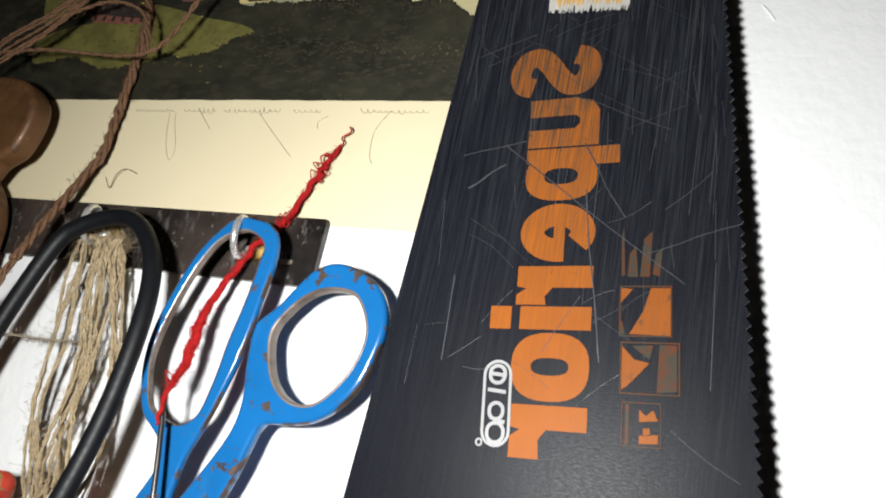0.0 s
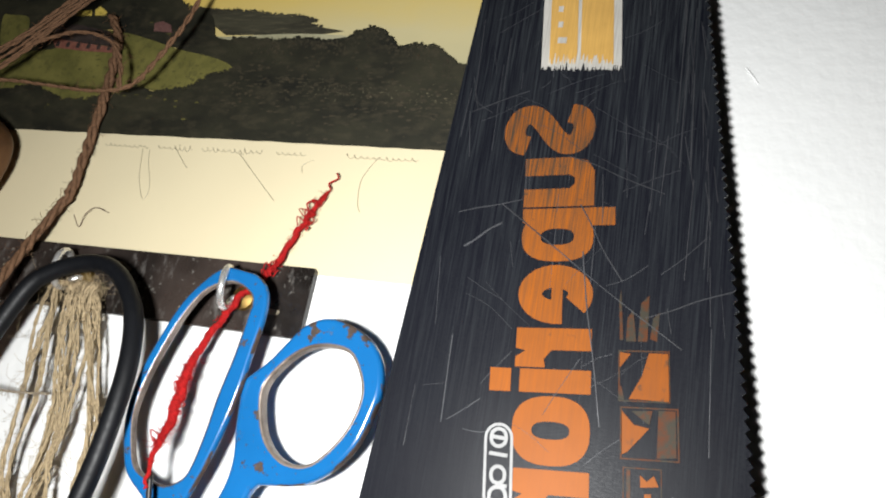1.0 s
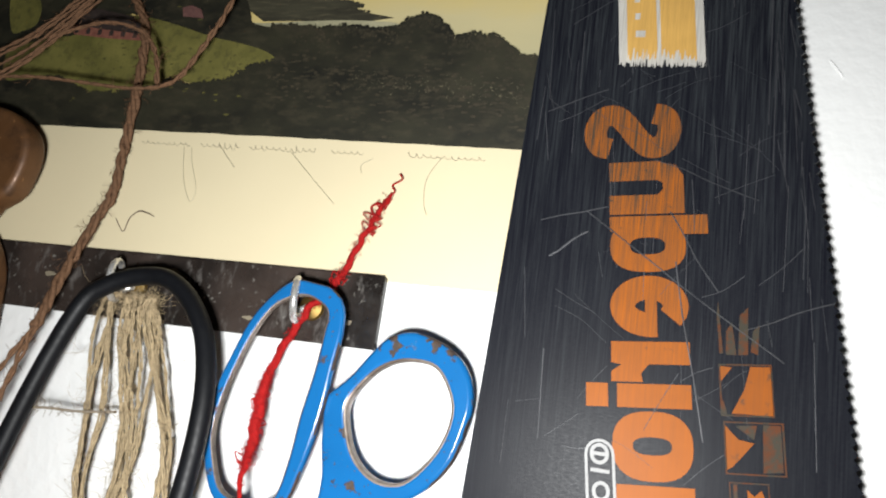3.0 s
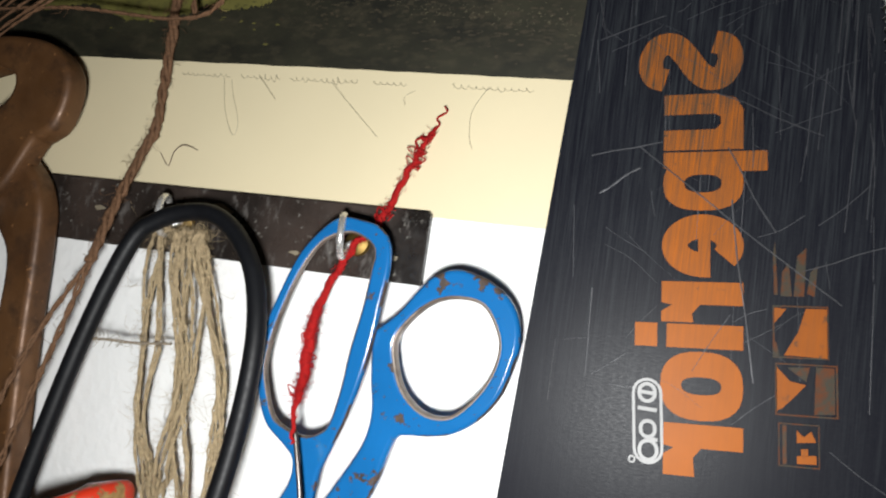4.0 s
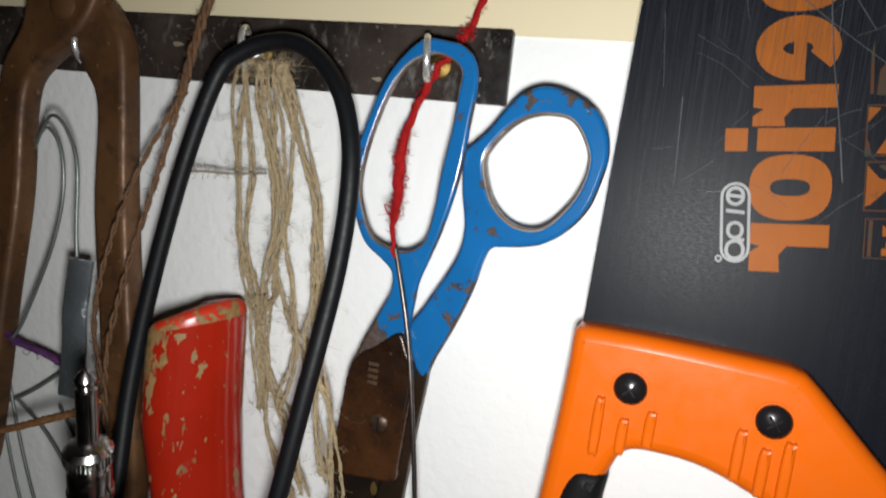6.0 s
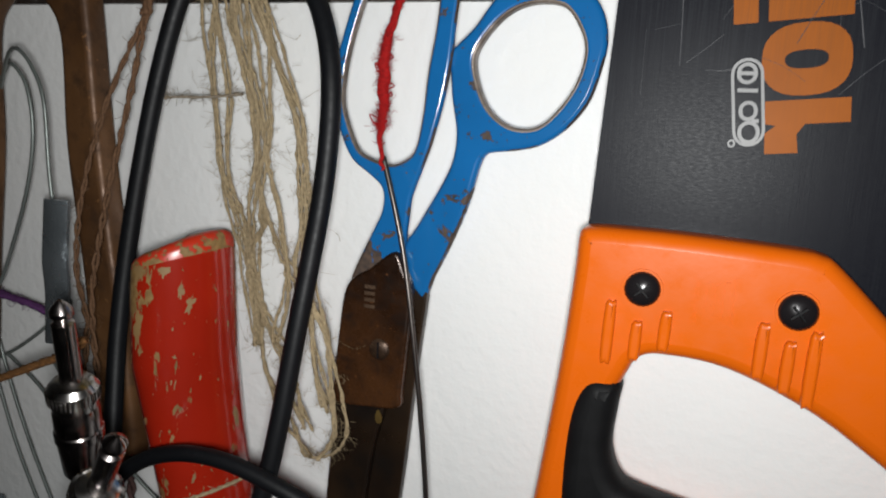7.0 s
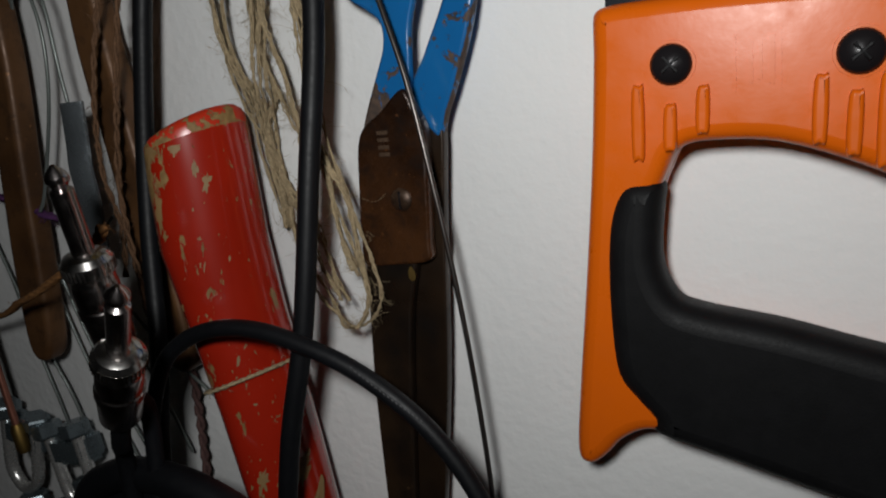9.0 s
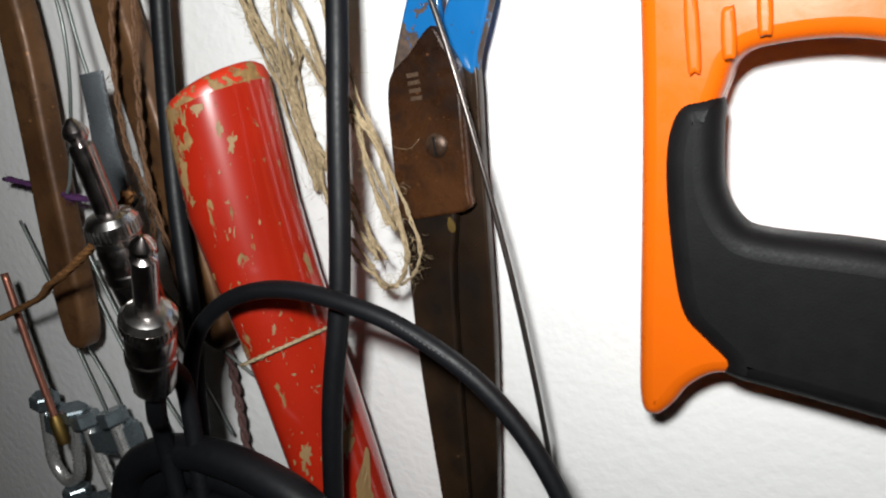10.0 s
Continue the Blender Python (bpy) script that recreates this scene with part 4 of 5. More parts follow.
blade_b = [(-0.0885, 1.389), (-0.0755, 1.404), (-0.0690, 1.393), (-0.0672, 1.3905), (-0.0690, 1.3720), (-0.0710, 1.3500), (-0.0732, 1.3240), (-0.0758, 1.3010), (-0.0820, 1.2560), (-0.0890, 1.2150), (-0.0960, 1.175), (-0.0990, 1.180), (-0.0985, 1.24), (-0.0960, 1.30), (-0.0940, 1.35)]
piece("back_blade", plate(blade_b, [], BY, 0.0020, 0.0006, 5, 2), M_DARKRUST, half_b, "rusty brown blade", 0.6)
shank = [(-0.0935, 1.3915), (-0.0850, 1.3985), (-0.0770, 1.4045), (-0.0735, 1.399), (-0.0706, 1.391), (-0.0715, 1.3750), (-0.0728, 1.3580), (-0.0738, 1.3520), (-0.0850, 1.3505), (-0.0930, 1.3500), (-0.0972, 1.3505), (-0.0975, 1.3580), (-0.0962, 1.374)]
lower = [(-0.0965, 1.3530), (-0.0880, 1.3540), (-0.0790, 1.3530), (-0.0825, 1.3350), (-0.0856, 1.3100), (-0.0895, 1.2700), (-0.0940, 1.2250), (-0.0985, 1.180), (-0.1005, 1.172), (-0.1018, 1.19), (-0.1012, 1.2500), (-0.1004, 1.3000), (-0.0985, 1.3320)]
piece("shank", plate(shank, [], AY - 0.0015, 0.0024, 0.0010, 5, 2), M_RUST, half_a, "rusty brown blade shank with a stamped mark", 0.6)
piece("front_blade", plate(lower, [], AY - 0.0011, 0.0021, 0.0009, 5, 2), M_DARKRUST, half_a, "dark worn cutting blade", 0.6)
piece("rivet", lathe([(0, 0.0036), (0.4, 0.0036), (0.75, 0.0030), (1, 0.0010)], (-0.0808, AY - 0.0036, 1.3715), (-0.0808, AY - 0.0052, 1.3715)), M_RIVET, scissors, "slotted rivet of rusty steel", 0.8)
# small golden patch laid on the blade just below the shank
gold_outline = [(-0.0805 + 0.0013 * math.cos(k * 0.7) * rng.uniform(0.6, 1.1), 1.3475 + 0.0026 * math.sin(k * 0.7) * rng.uniform(0.7, 1.1)) for k in range(9)]
piece("gold_patch", sheet(gold_outline, AY - 0.0032, 4, 0.0002), M_BRASS, half_a, "golden patch on the blade")
piece("rivet_slot", box(-0.0811, -0.0805, AY - 0.0054, AY - 0.0049, 1.3688, 1.3742), M_SCREW, scissors)
for k in range(4):
    piece("stamped_mark", box(-0.0868, -0.0830, AY - 0.0041, AY - 0.0038, 1.3850 + 0.0022 * k, 1.3862 + 0.0022 * k), M_RIVET, half_a)


# ---- red wool on a long needle ----
wool = thing("threaded_needle", (-0.0570, -0.027, 1.22), "long steel needle threaded with frayed red wool, hung over a hook", "needle")


run = [(-0.0572, -0.003, 1.5385), (-0.0600, -0.003, 1.533), (-0.0625, -0.004, 1.526), (-0.0655, -0.004, 1.519), (-0.0685, -0.0055, 1.509), (-0.0725, -0.008, 1.501), (-0.0765, -0.009, 1.496), (-0.0800, -0.009, 1.489),
       (-0.0830, -0.011, 1.481), (-0.0852, -0.0135, 1.469), (-0.0855, -0.0145, 1.461), (-0.0838, -0.017, 1.451), (-0.0822, -0.0225, 1.443), (-0.0800, -0.0258, 1.4345), (-0.0792, -0.0262, 1.4310)]
path = smooth_path(run, 14)
yg = random.Random(77)
wob_path = [q + Vector((0.0004 * math.sin(i * 0.5) + 0.0006 * noise.noise((i * 0.16, 2, 0)), 0, 0.0003 * noise.noise((i * 0.3, 7, 0)))) for i, q in enumerate(path)]
verts, faces = [], []
N = len(wob_path)


def bulk(t):
    """How thick the wool is along its length: thin at both ends, frayed thick in the lower half."""
    return 0.45 + 0.35 * math.sin(math.pi * min(1.0, t * 1.15)) + 0.55 * math.exp(-((t - 0.74) / 0.12) ** 2) - 0.22 * max(0.0, (t - 0.86) / 0.14)


for s in range(6):
    line = []
    for i, q in enumerate(wob_path):
        a = i * 0.62 + s * math.pi / 3
        w = 0.00105 * bulk(i / (N - 1)) * (1 + 0.5 * noise.noise((i * 0.22, s * 5, 0)))
        line.append(q + Vector((math.cos(a) * w, math.sin(a) * w * 0.8, 0.0003 * math.sin(i * 1.3 + s))))
    tube_data(line, lambda t: 0.00060 * max(0.4, bulk(t)), 6, verts, faces, 0.6)
for c, m in ((0.05, 0.0024), (0.10, 0.0040), (0.13, 0.0034), (0.30, 0.0030), (0.70, 0.0024), (0.76, 0.0028), (0.84, 0.0022)):
    k = int(c * N)
    for _ in range(5):
        a = yg.uniform(0, 6.28)
        q = path[k] + Vector((yg.gauss(0, 0.0006), 0, yg.gauss(0, 0.001)))
        ring = [q, q + Vector((m * math.cos(a), -0.001, m * 0.7 * math.sin(a) + 0.001)), q + Vector((m * 0.8 * math.cos(a + 1.1), -0.001, m * 0.8 * math.sin(a + 1.1))), q + Vector((0.0004, 0, -0.002))]
        tube_data(smooth_path(ring, 6), 0.00022, 5, verts, faces, 0.5)
hairs(path[:int(0.9 * N)], 750, 0.0017, verts, faces, 0.00007, 0.0008)
hairs(path[int(0.62 * N):int(0.86 * N)], 650, 0.0022, verts, faces, 0.00007, 0.0010)
tip = path[0]
curl = [tip + Vector((0.0011 * math.sin(k * 1.3) + 0.00042 * k, -0.0002, 0.0010 * k)) for k in range(9)]
tube_data(smooth_path(curl, 4), 0.0003, 5, verts, faces, 0.4)
piece("wool", mesh_of(verts, faces), M_YARN, wool, "frayed twisted red wool", 3.1)
piece("needle", tube([(-0.0800, -0.0245, 1.4350), (-0.0715, -0.0265, 1.4070), (-0.0652, -0.028, 1.3740), (-0.0610, -0.028, 1.3430), (-0.0582, -0.028, 1.3130), (-0.0562, -0.028, 1.277), (-0.0550, -0.028, 1.215)], 0.00085, 10, 10), M_NEEDLE, wool, "dark steel needle", 3.1)

# ---- black cable hung over the hook, and the loop that crosses it ----
cable = thing("black_cable", (-0.15, -0.045, 1.18), "thick black rubber cable looped over a hook", "cable")
leg = [(-0.178, -0.056, 1.20), (-0.176, -0.053, 1.25), (-0.174, -0.048, 1.294), (-0.1755, -0.040, 1.324), (-0.1795, -0.031, 1.365), (-0.1770, -0.026, 1.404), (-0.1680, -0.023, 1.451), (-0.1575, -0.021, 1.485), (-0.1490, -0.0195, 1.4945), (-0.1370, -0.0185, 1.4990), (-0.1250, -0.019, 1.4985),
       (-0.1130, -0.021, 1.4910), (-0.1030, -0.024, 1.4780), (-0.0968, -0.028, 1.457), (-0.0970, -0.031, 1.425), (-0.1010, -0.038, 1.383), (-0.1067, -0.0445, 1.336), (-0.1165, -0.048, 1.296), (-0.125, -0.048, 1.25), (-0.129, -0.048, 1.19)]
piece("sheath", tube(leg, 0.0032, 10, 16), M_CABLE, cable, smooth=3.1)
for k in range(16):
    t = k / 15
    c = Vector((-0.1760 + 0.0018 * t, -0.0385 - 0.0100 * t, 1.3300 - 0.0380 * t)) + Vector((0.0016, -0.0029, 0))
    piece("print_bar", mesh_of(*tube_data([c, c + Vector((0.00008, -0.0004, -0.0015 - 0.0004 * (k % 3)))], 0.00032, 4)), M_PRINT, cable, "small grey printed bar")
loop = thing("cable_loop", (-0.05, -0.05, 1.20), "thin black cable curving over the red handle", "cable")
arc = [(-0.176, -0.052, 1.270), (-0.1715, -0.0525, 1.300), (-0.1610, -0.053, 1.3220), (-0.1500, -0.053, 1.3320), (-0.1350, -0.053, 1.3378), (-0.1180, -0.053, 1.3387), (-0.1010, -0.053, 1.3350), (-0.0840, -0.052, 1.3278), (-0.0670, -0.051, 1.3155), (-0.0545, -0.050, 1.3000), (-0.0455, -0.050, 1.2810), (-0.039, -0.050, 1.255), (-0.034, -0.05, 1.20)]
piece("sheath", tube(arc, 0.0027, 10, 14), M_CABLE, loop, smooth=3.1)
for k in range(18):
    t = k / 17
    c = Vector((-0.0850 + 0.0200 * t, -0.0522 + 0.0010 * t, 1.3286 - 0.0142 * t - 0.0016 * math.sin(math.pi * (1 - t)) * 0.3)) + Vector((0.0009, -0.0022, 0.0015))
    piece("print_bar", mesh_of(*tube_data([c, c + Vector((0.0006, 0, -0.00045 - 0.0001 * (k % 3)))], 0.00022, 4)), M_PRINT, loop, "small grey printed bar")
bundle = thing("cable_bundle", (-0.15, -0.06, 1.17), "coiled bundle of thick black cable", "cable")
for k, (dz, dy, r, wx) in enumerate(((0.0, -0.062, 0.0058, 1.0), (-0.0095, -0.058, 0.0058, 0.92), (-0.019, -0.064, 0.0058, 0.82), (-0.030, -0.060, 0.0058, 0.70), (-0.041, -0.062, 0.006, 0.55), (-0.052, -0.060, 0.006, 0.36))):
    c = -0.152
    pts = [(c + wx * (x - c), dy, zz + dz) for x, zz in ((-0.216, 1.18), (-0.211, 1.235), (-0.200, 1.272), (-0.182, 1.2850), (-0.160, 1.2875), (-0.138, 1.2830), (-0.118, 1.2720), (-0.104, 1.250), (-0.098, 1.20))]
    piece("coil", tube(pts, r, 8, 14), M_CABLE, bundle, smooth=3.1)

# ---- jack plugs ----


def jack(tip, end, name="jack_plug"):
    tip, end = Vector(tip), Vector(end)
    d = end - tip
    L = d.length
    j = thing(name, tuple(end), "shiny nickel audio jack plug with a black cable", "audio plug", "jack plugs")

    def at(m):
        return tip + d * (m / L)
    f = 1.0
    piece("contact_pin", lathe([(0, 0.0006), (0.06, 0.0022), (0.12, 0.0031), (0.17, 0.0031), (0.24, 0.0020), (0.27, 0.0031), (1, 0.0031)], at(0), at(0.026)), M_DARKCHROME, j, "nickel contact pin", 0.5)
    piece("collar", lathe([(0, 0.0040), (0.1, 0.0058), (0.3, 0.0070), (0.7, 0.0070), (0.8, 0.0062), (1, 0.0062)], at(0.0255), at(0.0345), 40), M_NICKEL, j, "knurled bright collar", 0.5)
    ridge_v, ridge_f = [], []
    s = d.cross(Vector((0, -1, 0.1))).normalized()
    u = s.cross(d.normalized())
    for k in range(36):
        a = 2 * math.pi * k / 36
        o = (s * math.cos(a) + u * math.sin(a)) * 0.0070
        tube_data([at(0.0282) + o, at(0.0315) + o], 0.00032, 4, ridge_v, ridge_f)
    piece("knurling", mesh_of(ridge_v, ridge_f), M_NICKEL, j)
    piece("barrel", lathe([(0, 0.0060), (0.05, 0.0064), (0.30, 0.0064), (0.32, 0.0068), (0.42, 0.0068), (0.44, 0.0064), (0.9, 0.0058), (1, 0.0045)], at(0.0345), at(0.060), 32), M_DARKCHROME, j, "dark nickel barrel", 0.5)
    out = at(0.058)
    piece("lead", tube([tuple(out), tuple(at(0.075)), (at(0.09).x - 0.003, at(0.09).y + 0.004, at(0.09).z), (at(0.09).x - 0.006, -0.066, at(0.09).z - 0.05)], 0.0029, 8, 12), M_CABLE, j, "black cable", 3.1)
    return j


jack((-0.1448, -0.0872, 1.3945), (-0.1544, -0.0698, 1.3217))
jack((-0.1160, -0.0980, 1.3660), (-0.1590, -0.0750, 1.3050))

# ---- red handle ----
red = thing("red_handle", (-0.13, -0.028, 1.18), "chipped red-lacquered wooden tool handle hung by string", "tool handle")
RINGS = [(1.18, -0.1269, 0.0102), (1.22, -0.1309, 0.011), (1.262, -0.1364, 0.0113), (1.3, -0.1424, 0.0121), (1.334, -0.1489, 0.0133), (1.36, -0.1534, 0.0146), (1.385, -0.1538, 0.0142), (1.3955, -0.1536, 0.0136)]
SIDES = 48
MIDY = -0.0265


TURN = 0.45


def section(a):
    """Depth of the handle's oval section at an angle."""
    return 0.0145 * math.sin(a)


verts, faces = [], []
for zc, cx, hw in RINGS:
    for k in range(SIDES):
        a = 2 * math.pi * k / SIDES
        x = hw * math.cos(a)
        t = max(0.0, (zc - 1.33) / 0.0655)
        verts.append(Vector((cx + x, MIDY + section(a) + TURN * x, zc + t * 0.30 * x)))
n = len(RINGS)
for i in range(n - 1):
    for k in range(SIDES):
        p, q = i * SIDES + k, i * SIDES + (k + 1) % SIDES
        faces.append((p, q, q + SIDES, p + SIDES))
faces.append(tuple(reversed(range(SIDES))))
shaft = piece("shaft", mesh_of(verts, faces), M_RED, red, "red lacquer with chips down to the wood", 3.1)
verts, faces = [], []
for lift, shrink in ((0.0, 1.0), (0.0022, 0.985), (0.0040, 0.93), (0.0052, 0.82), (0.0058, 0.55), (0.0060, 0.12)):
    for k in range(SIDES):
        a = 2 * math.pi * k / SIDES
        x = 0.0136 * math.cos(a) * shrink
        verts.append(Vector((-0.1536 + x, MIDY + section(a) * shrink + TURN * x, 1.3955 + 0.30 * x + lift * (1.0 + 0.3 * math.cos(a)))))
for i in range(5):
    for k in range(SIDES):
        p, q = i * SIDES + k, i * SIDES + (k + 1) % SIDES
        faces.append((p, q, q + SIDES, p + SIDES))
faces.append(tuple(range(5 * SIDES, 6 * SIDES)))
piece("worn_end", mesh_of(verts, faces), chipped("worn_red_end", (0.50, 0.03, 0.01), (0.27, 0.165, 0.055), (0.15, 0.08, 0.025), 150, 0.50, 0.3), red, "worn rounded end showing bare wood", 3.1)
g = random.Random(3)
CHIPS = [((-0.1590, 1.3930), (0.0020, 0.0038)), ((-0.1510, 1.3940), (0.0019, 0.0022)), ((-0.1600, 1.3730), (0.0019, 0.0049)), ((-0.1590, 1.3650), (0.0010, 0.0017)), ((-0.1470, 1.3860), (0.0008, 0.0025)), ((-0.1450, 1.3820), (0.0008, 0.0022)), ((-0.1370, 1.3900), (0.0005, 0.0025)), ((-0.1330, 1.3850), (0.0004, 0.0005)), ((-0.1260, 1.3790), (0.0008, 0.0025)), ((-0.1360, 1.3730), (0.0008, 0.0029)), ((-0.1400, 1.3580), (0.0007, 0.0025)), ((-0.1400, 1.3520), (0.0007, 0.0020)), ((-0.1330, 1.3570), (0.0008, 0.0025)), ((-0.1350, 1.3500), (0.0008, 0.0020)), ((-0.1480, 1.3350), (0.0006, 0.0012)), ((-0.1290, 1.3380), (0.0008, 0.0008)), ((-0.1210, 1.3430), (0.0007, 0.0024)), ((-0.1580, 1.3400), (0.0009, 0.0012)), ((-0.1290, 1.3250), (0.0012, 0.0014)), ((-0.1250, 1.3150), (0.0014, 0.0022)), ((-0.1340, 1.3220), (0.0006, 0.0008)), ((-0.1590, 1.3820), (0.0007, 0.0014)), ((-0.1375, 1.2770), (0.0016, 0.0040)), ((-0.1290, 1.2760), (0.0018, 0.0070)), ((-0.1265, 1.2550), (0.0026, 0.0110)), ((-0.1380, 1.2600), (0.0010, 0.0030))]
flakes = random.Random(8)
for cx, cz, spread, count in ((-0.1640, 1.3850, 0.0040, 6), (-0.1660, 1.3640, 0.0035, 5), (-0.1510, 1.3800, 0.0050, 3), (-0.1450, 1.3550, 0.0045, 4), (-0.1400, 1.3180, 0.0050, 6), (-0.1330, 1.3050, 0.0050, 6), (-0.1360, 1.2700, 0.0060, 6)):
    for _ in range(count):
        CHIPS.append(((cx + flakes.gauss(0, spread * 0.6), cz + flakes.gauss(0, spread * 1.4)), (flakes.uniform(0.0002, 0.0006), flakes.uniform(0.0004, 0.0016))))
for (cx, cz), (sx, sz) in CHIPS:
    row = min(range(n), key=lambda r: abs(RINGS[r][0] - cz))
    if abs(cx - RINGS[row][1]) > 0.88 * RINGS[row][2]:
        continue
    m = 34
    seed = g.random() * 40
    vs = []
    shape = [max(0.22, 1.0 + 0.9 * noise.noise((1.8 * math.cos(6.2832 * k / m), 1.8 * math.sin(6.2832 * k / m), seed)) + 0.6 * noise.noise((5 * math.cos(6.2832 * k / m), 5 * math.sin(6.2832 * k / m), seed + 9))) for k in range(m)]
    for scale in (1.0, 0.75, 0.5, 0.25):
        for k in range(m):
            a = 2 * math.pi * k / m
            w = shape[k] * scale
            x, zz = cx + 0.8 * sx * math.cos(a) * w + 0.12 * sz * math.sin(a) * w, min(1.3945, cz + sz * math.sin(a) * w)
            i = max(j for j in range(n - 1) if RINGS[j][0] <= zz or j == 0)
            t = min(1.0, (zz - RINGS[i][0]) / (RINGS[i + 1][0] - RINGS[i][0]))
            mx, hw = RINGS[i][1] + (RINGS[i + 1][1] - RINGS[i][1]) * t, RINGS[i][2] + (RINGS[i + 1][2] - RINGS[i][2]) * t
            e = max(-0.96, min(0.96, (x - mx) / hw))
            vs.append(Vector((x, MIDY - 0.0145 * math.sqrt(1 - e * e) + TURN * (x - mx) - 0.00025, zz)))
    fs = [(r * m + k, r * m + (k + 1) % m, (r + 1) * m + (k + 1) % m, (r + 1) * m + k) for r in range(3) for k in range(m)] + [tuple(3 * m + k for k in range(m))]
    piece("chip", mesh_of(vs, fs), M_BAREWOOD, red, "bare wood chip in the lacquer")
ring = []
for k in range(26):
    a = 2 * math.pi * k / 25
    ring.append(Vector((-0.1448 + 0.0131 * math.cos(a), MIDY + 1.08 * section(a) + TURN * 0.0128 * math.cos(a) - 0.0004, 1.3115 + 0.0042 * math.cos(a) - 0.0015 * math.sin(a))))
string = thing("string_tie", (-0.143, -0.045, 1.308), "jute string tied round the red handle", "string")
v, f = strands(smooth_path(ring, 4), 0.0009, 2, 0.006, 0.00006)
hairs(ring, 40, 0.004, v, f)
piece("string", mesh_of(v, f), M_JUTE, string, smooth=3.1)

# ---- rusty pincers ----
pincers = thing("pincers", (-0.225, -0.018, 1.317), "old rust-brown iron pincers hung on a hook", "pincers")
half = [(-0.2260, 1.5600), (-0.2010, 1.5590), (-0.1875, 1.5505), (-0.1838, 1.5395), (-0.1868, 1.5260), (-0.1950, 1.5208), (-0.2010, 1.5175), (-0.2180, 1.4990), (-0.2350, 1.4840), (-0.2425, 1.4700), (-0.2435, 1.4300), (-0.2490, 1.3850), (-0.2530, 1.3450), (-0.2575, 1.3120), (-0.2650, 1.3030), (-0.2725, 1.3110),
        (-0.2700, 1.3500), (-0.2645, 1.3900), (-0.2590, 1.4400), (-0.2562, 1.4800), (-0.2490, 1.4990), (-0.2410, 1.5130), (-0.2220, 1.5270), (-0.2125, 1.5360), (-0.2130, 1.5450), (-0.2255, 1.5500)]
def lean(zz):
    return 0.0070 * max(0.0, min(1.0, (1.518 - zz) / 0.035))


def head(zz):
    return 0.0140 * max(0.0, min(1.0, (zz - 1.502) / 0.022))


for y, flip in ((-0.0170, False), (-0.0130, True)):
    ring = [(-0.450 - x - 1.20 * lean(zz) - head(zz), zz) for x, zz in half] if flip else [(x - lean(zz) - head(zz), zz) for x, zz in half]
    piece("arm", plate(ring, [], y, 0.0052, 0.0026, 5, 3), M_PINCER, pincers, smooth=0.9)
piece("pivot", lathe([(0, 0.0062), (0.5, 0.0058), (1, 0.0030)], (-0.2300, -0.0220, 1.508), (-0.2300, -0.0243, 1.508)), M_PINCER, pincers, "worn iron pivot", 0.8)

# ---- brown twine ----
twine = thing("brown_twine", (-0.19, -0.027, 1.34), "frayed brown twisted twine hanging beside the pincers", "twine")
v, f = [], []
rope = smooth_path([(-0.1812, -0.0060, 1.6149), (-0.1731, -0.0060, 1.6021), (-0.1700, -0.0060, 1.5796), (-0.1689, -0.0060, 1.5569), (-0.1679, -0.0070, 1.5323), (-0.1702, -0.0090, 1.5206), (-0.1707, -0.0160, 1.5018), (-0.1675, -0.0270, 1.4770)], 12)
strands(rope, 0.0016, 3, 0.020, 0.00022, 6, v, f)
hairs(rope, 170, 0.005, v, f)
piece("rope", mesh_of(v, f), M_TWINE, twine, "thick twisted part of the twine", 3.1)
for pts, r in (([(-0.1675, -0.027, 1.477), (-0.1830, -0.0285, 1.449), (-0.1950, -0.0285, 1.419), (-0.2005, -0.0285, 1.388), (-0.1955, -0.029, 1.366), (-0.1965, -0.031, 1.347)], 0.00125),
               ([(-0.1675, -0.027, 1.477), (-0.1750, -0.0285, 1.446), (-0.1865, -0.0285, 1.409), (-0.1935, -0.0285, 1.376), (-0.1915, -0.029, 1.342), (-0.190, -0.029, 1.30)], 0.0014)):
    p = smooth_path(pts, 12)
    v, f = strands(p, r * 0.75, 2, 0.016, 0.00016, 6)
    hairs(p, 90, 0.004, v, f)
    piece("ply", mesh_of(v, f), M_TWINE, twine, "untwisted ply of the twine", 3.1)
knot = thing("twine_bundle", (-0.18, -0.012, 1.58), "bunch of brown twine strands crossing the poster", "twine")
g = random.Random(21)
for k in range(5):
    o = (k - 2) * (0.0024 + 0.0006 * (k % 2))
    pts = [(-0.30, -0.010 - 0.001 * (k % 3), 1.534 + o * 2.0), (-0.232, -0.026, 1.566 + o * 1.6), (-0.204, -0.026, 1.5835 + o * 1.3), (-0.186 + g.gauss(0, 0.0008), -0.024, 1.604 + o), (-0.166 + g.gauss(0, 0.001), -0.022, 1.626 + o * 0.8), (-0.14, -0.020, 1.655 + o)]
    v, f = strands(smooth_path(pts, 10), 0.00062, 2, 0.012, 0.00014)
    hairs(smooth_path(pts, 10), 40, 0.004, v, f)
    piece("strand", mesh_of(v, f), M_TWINE, knot, smooth=3.1)
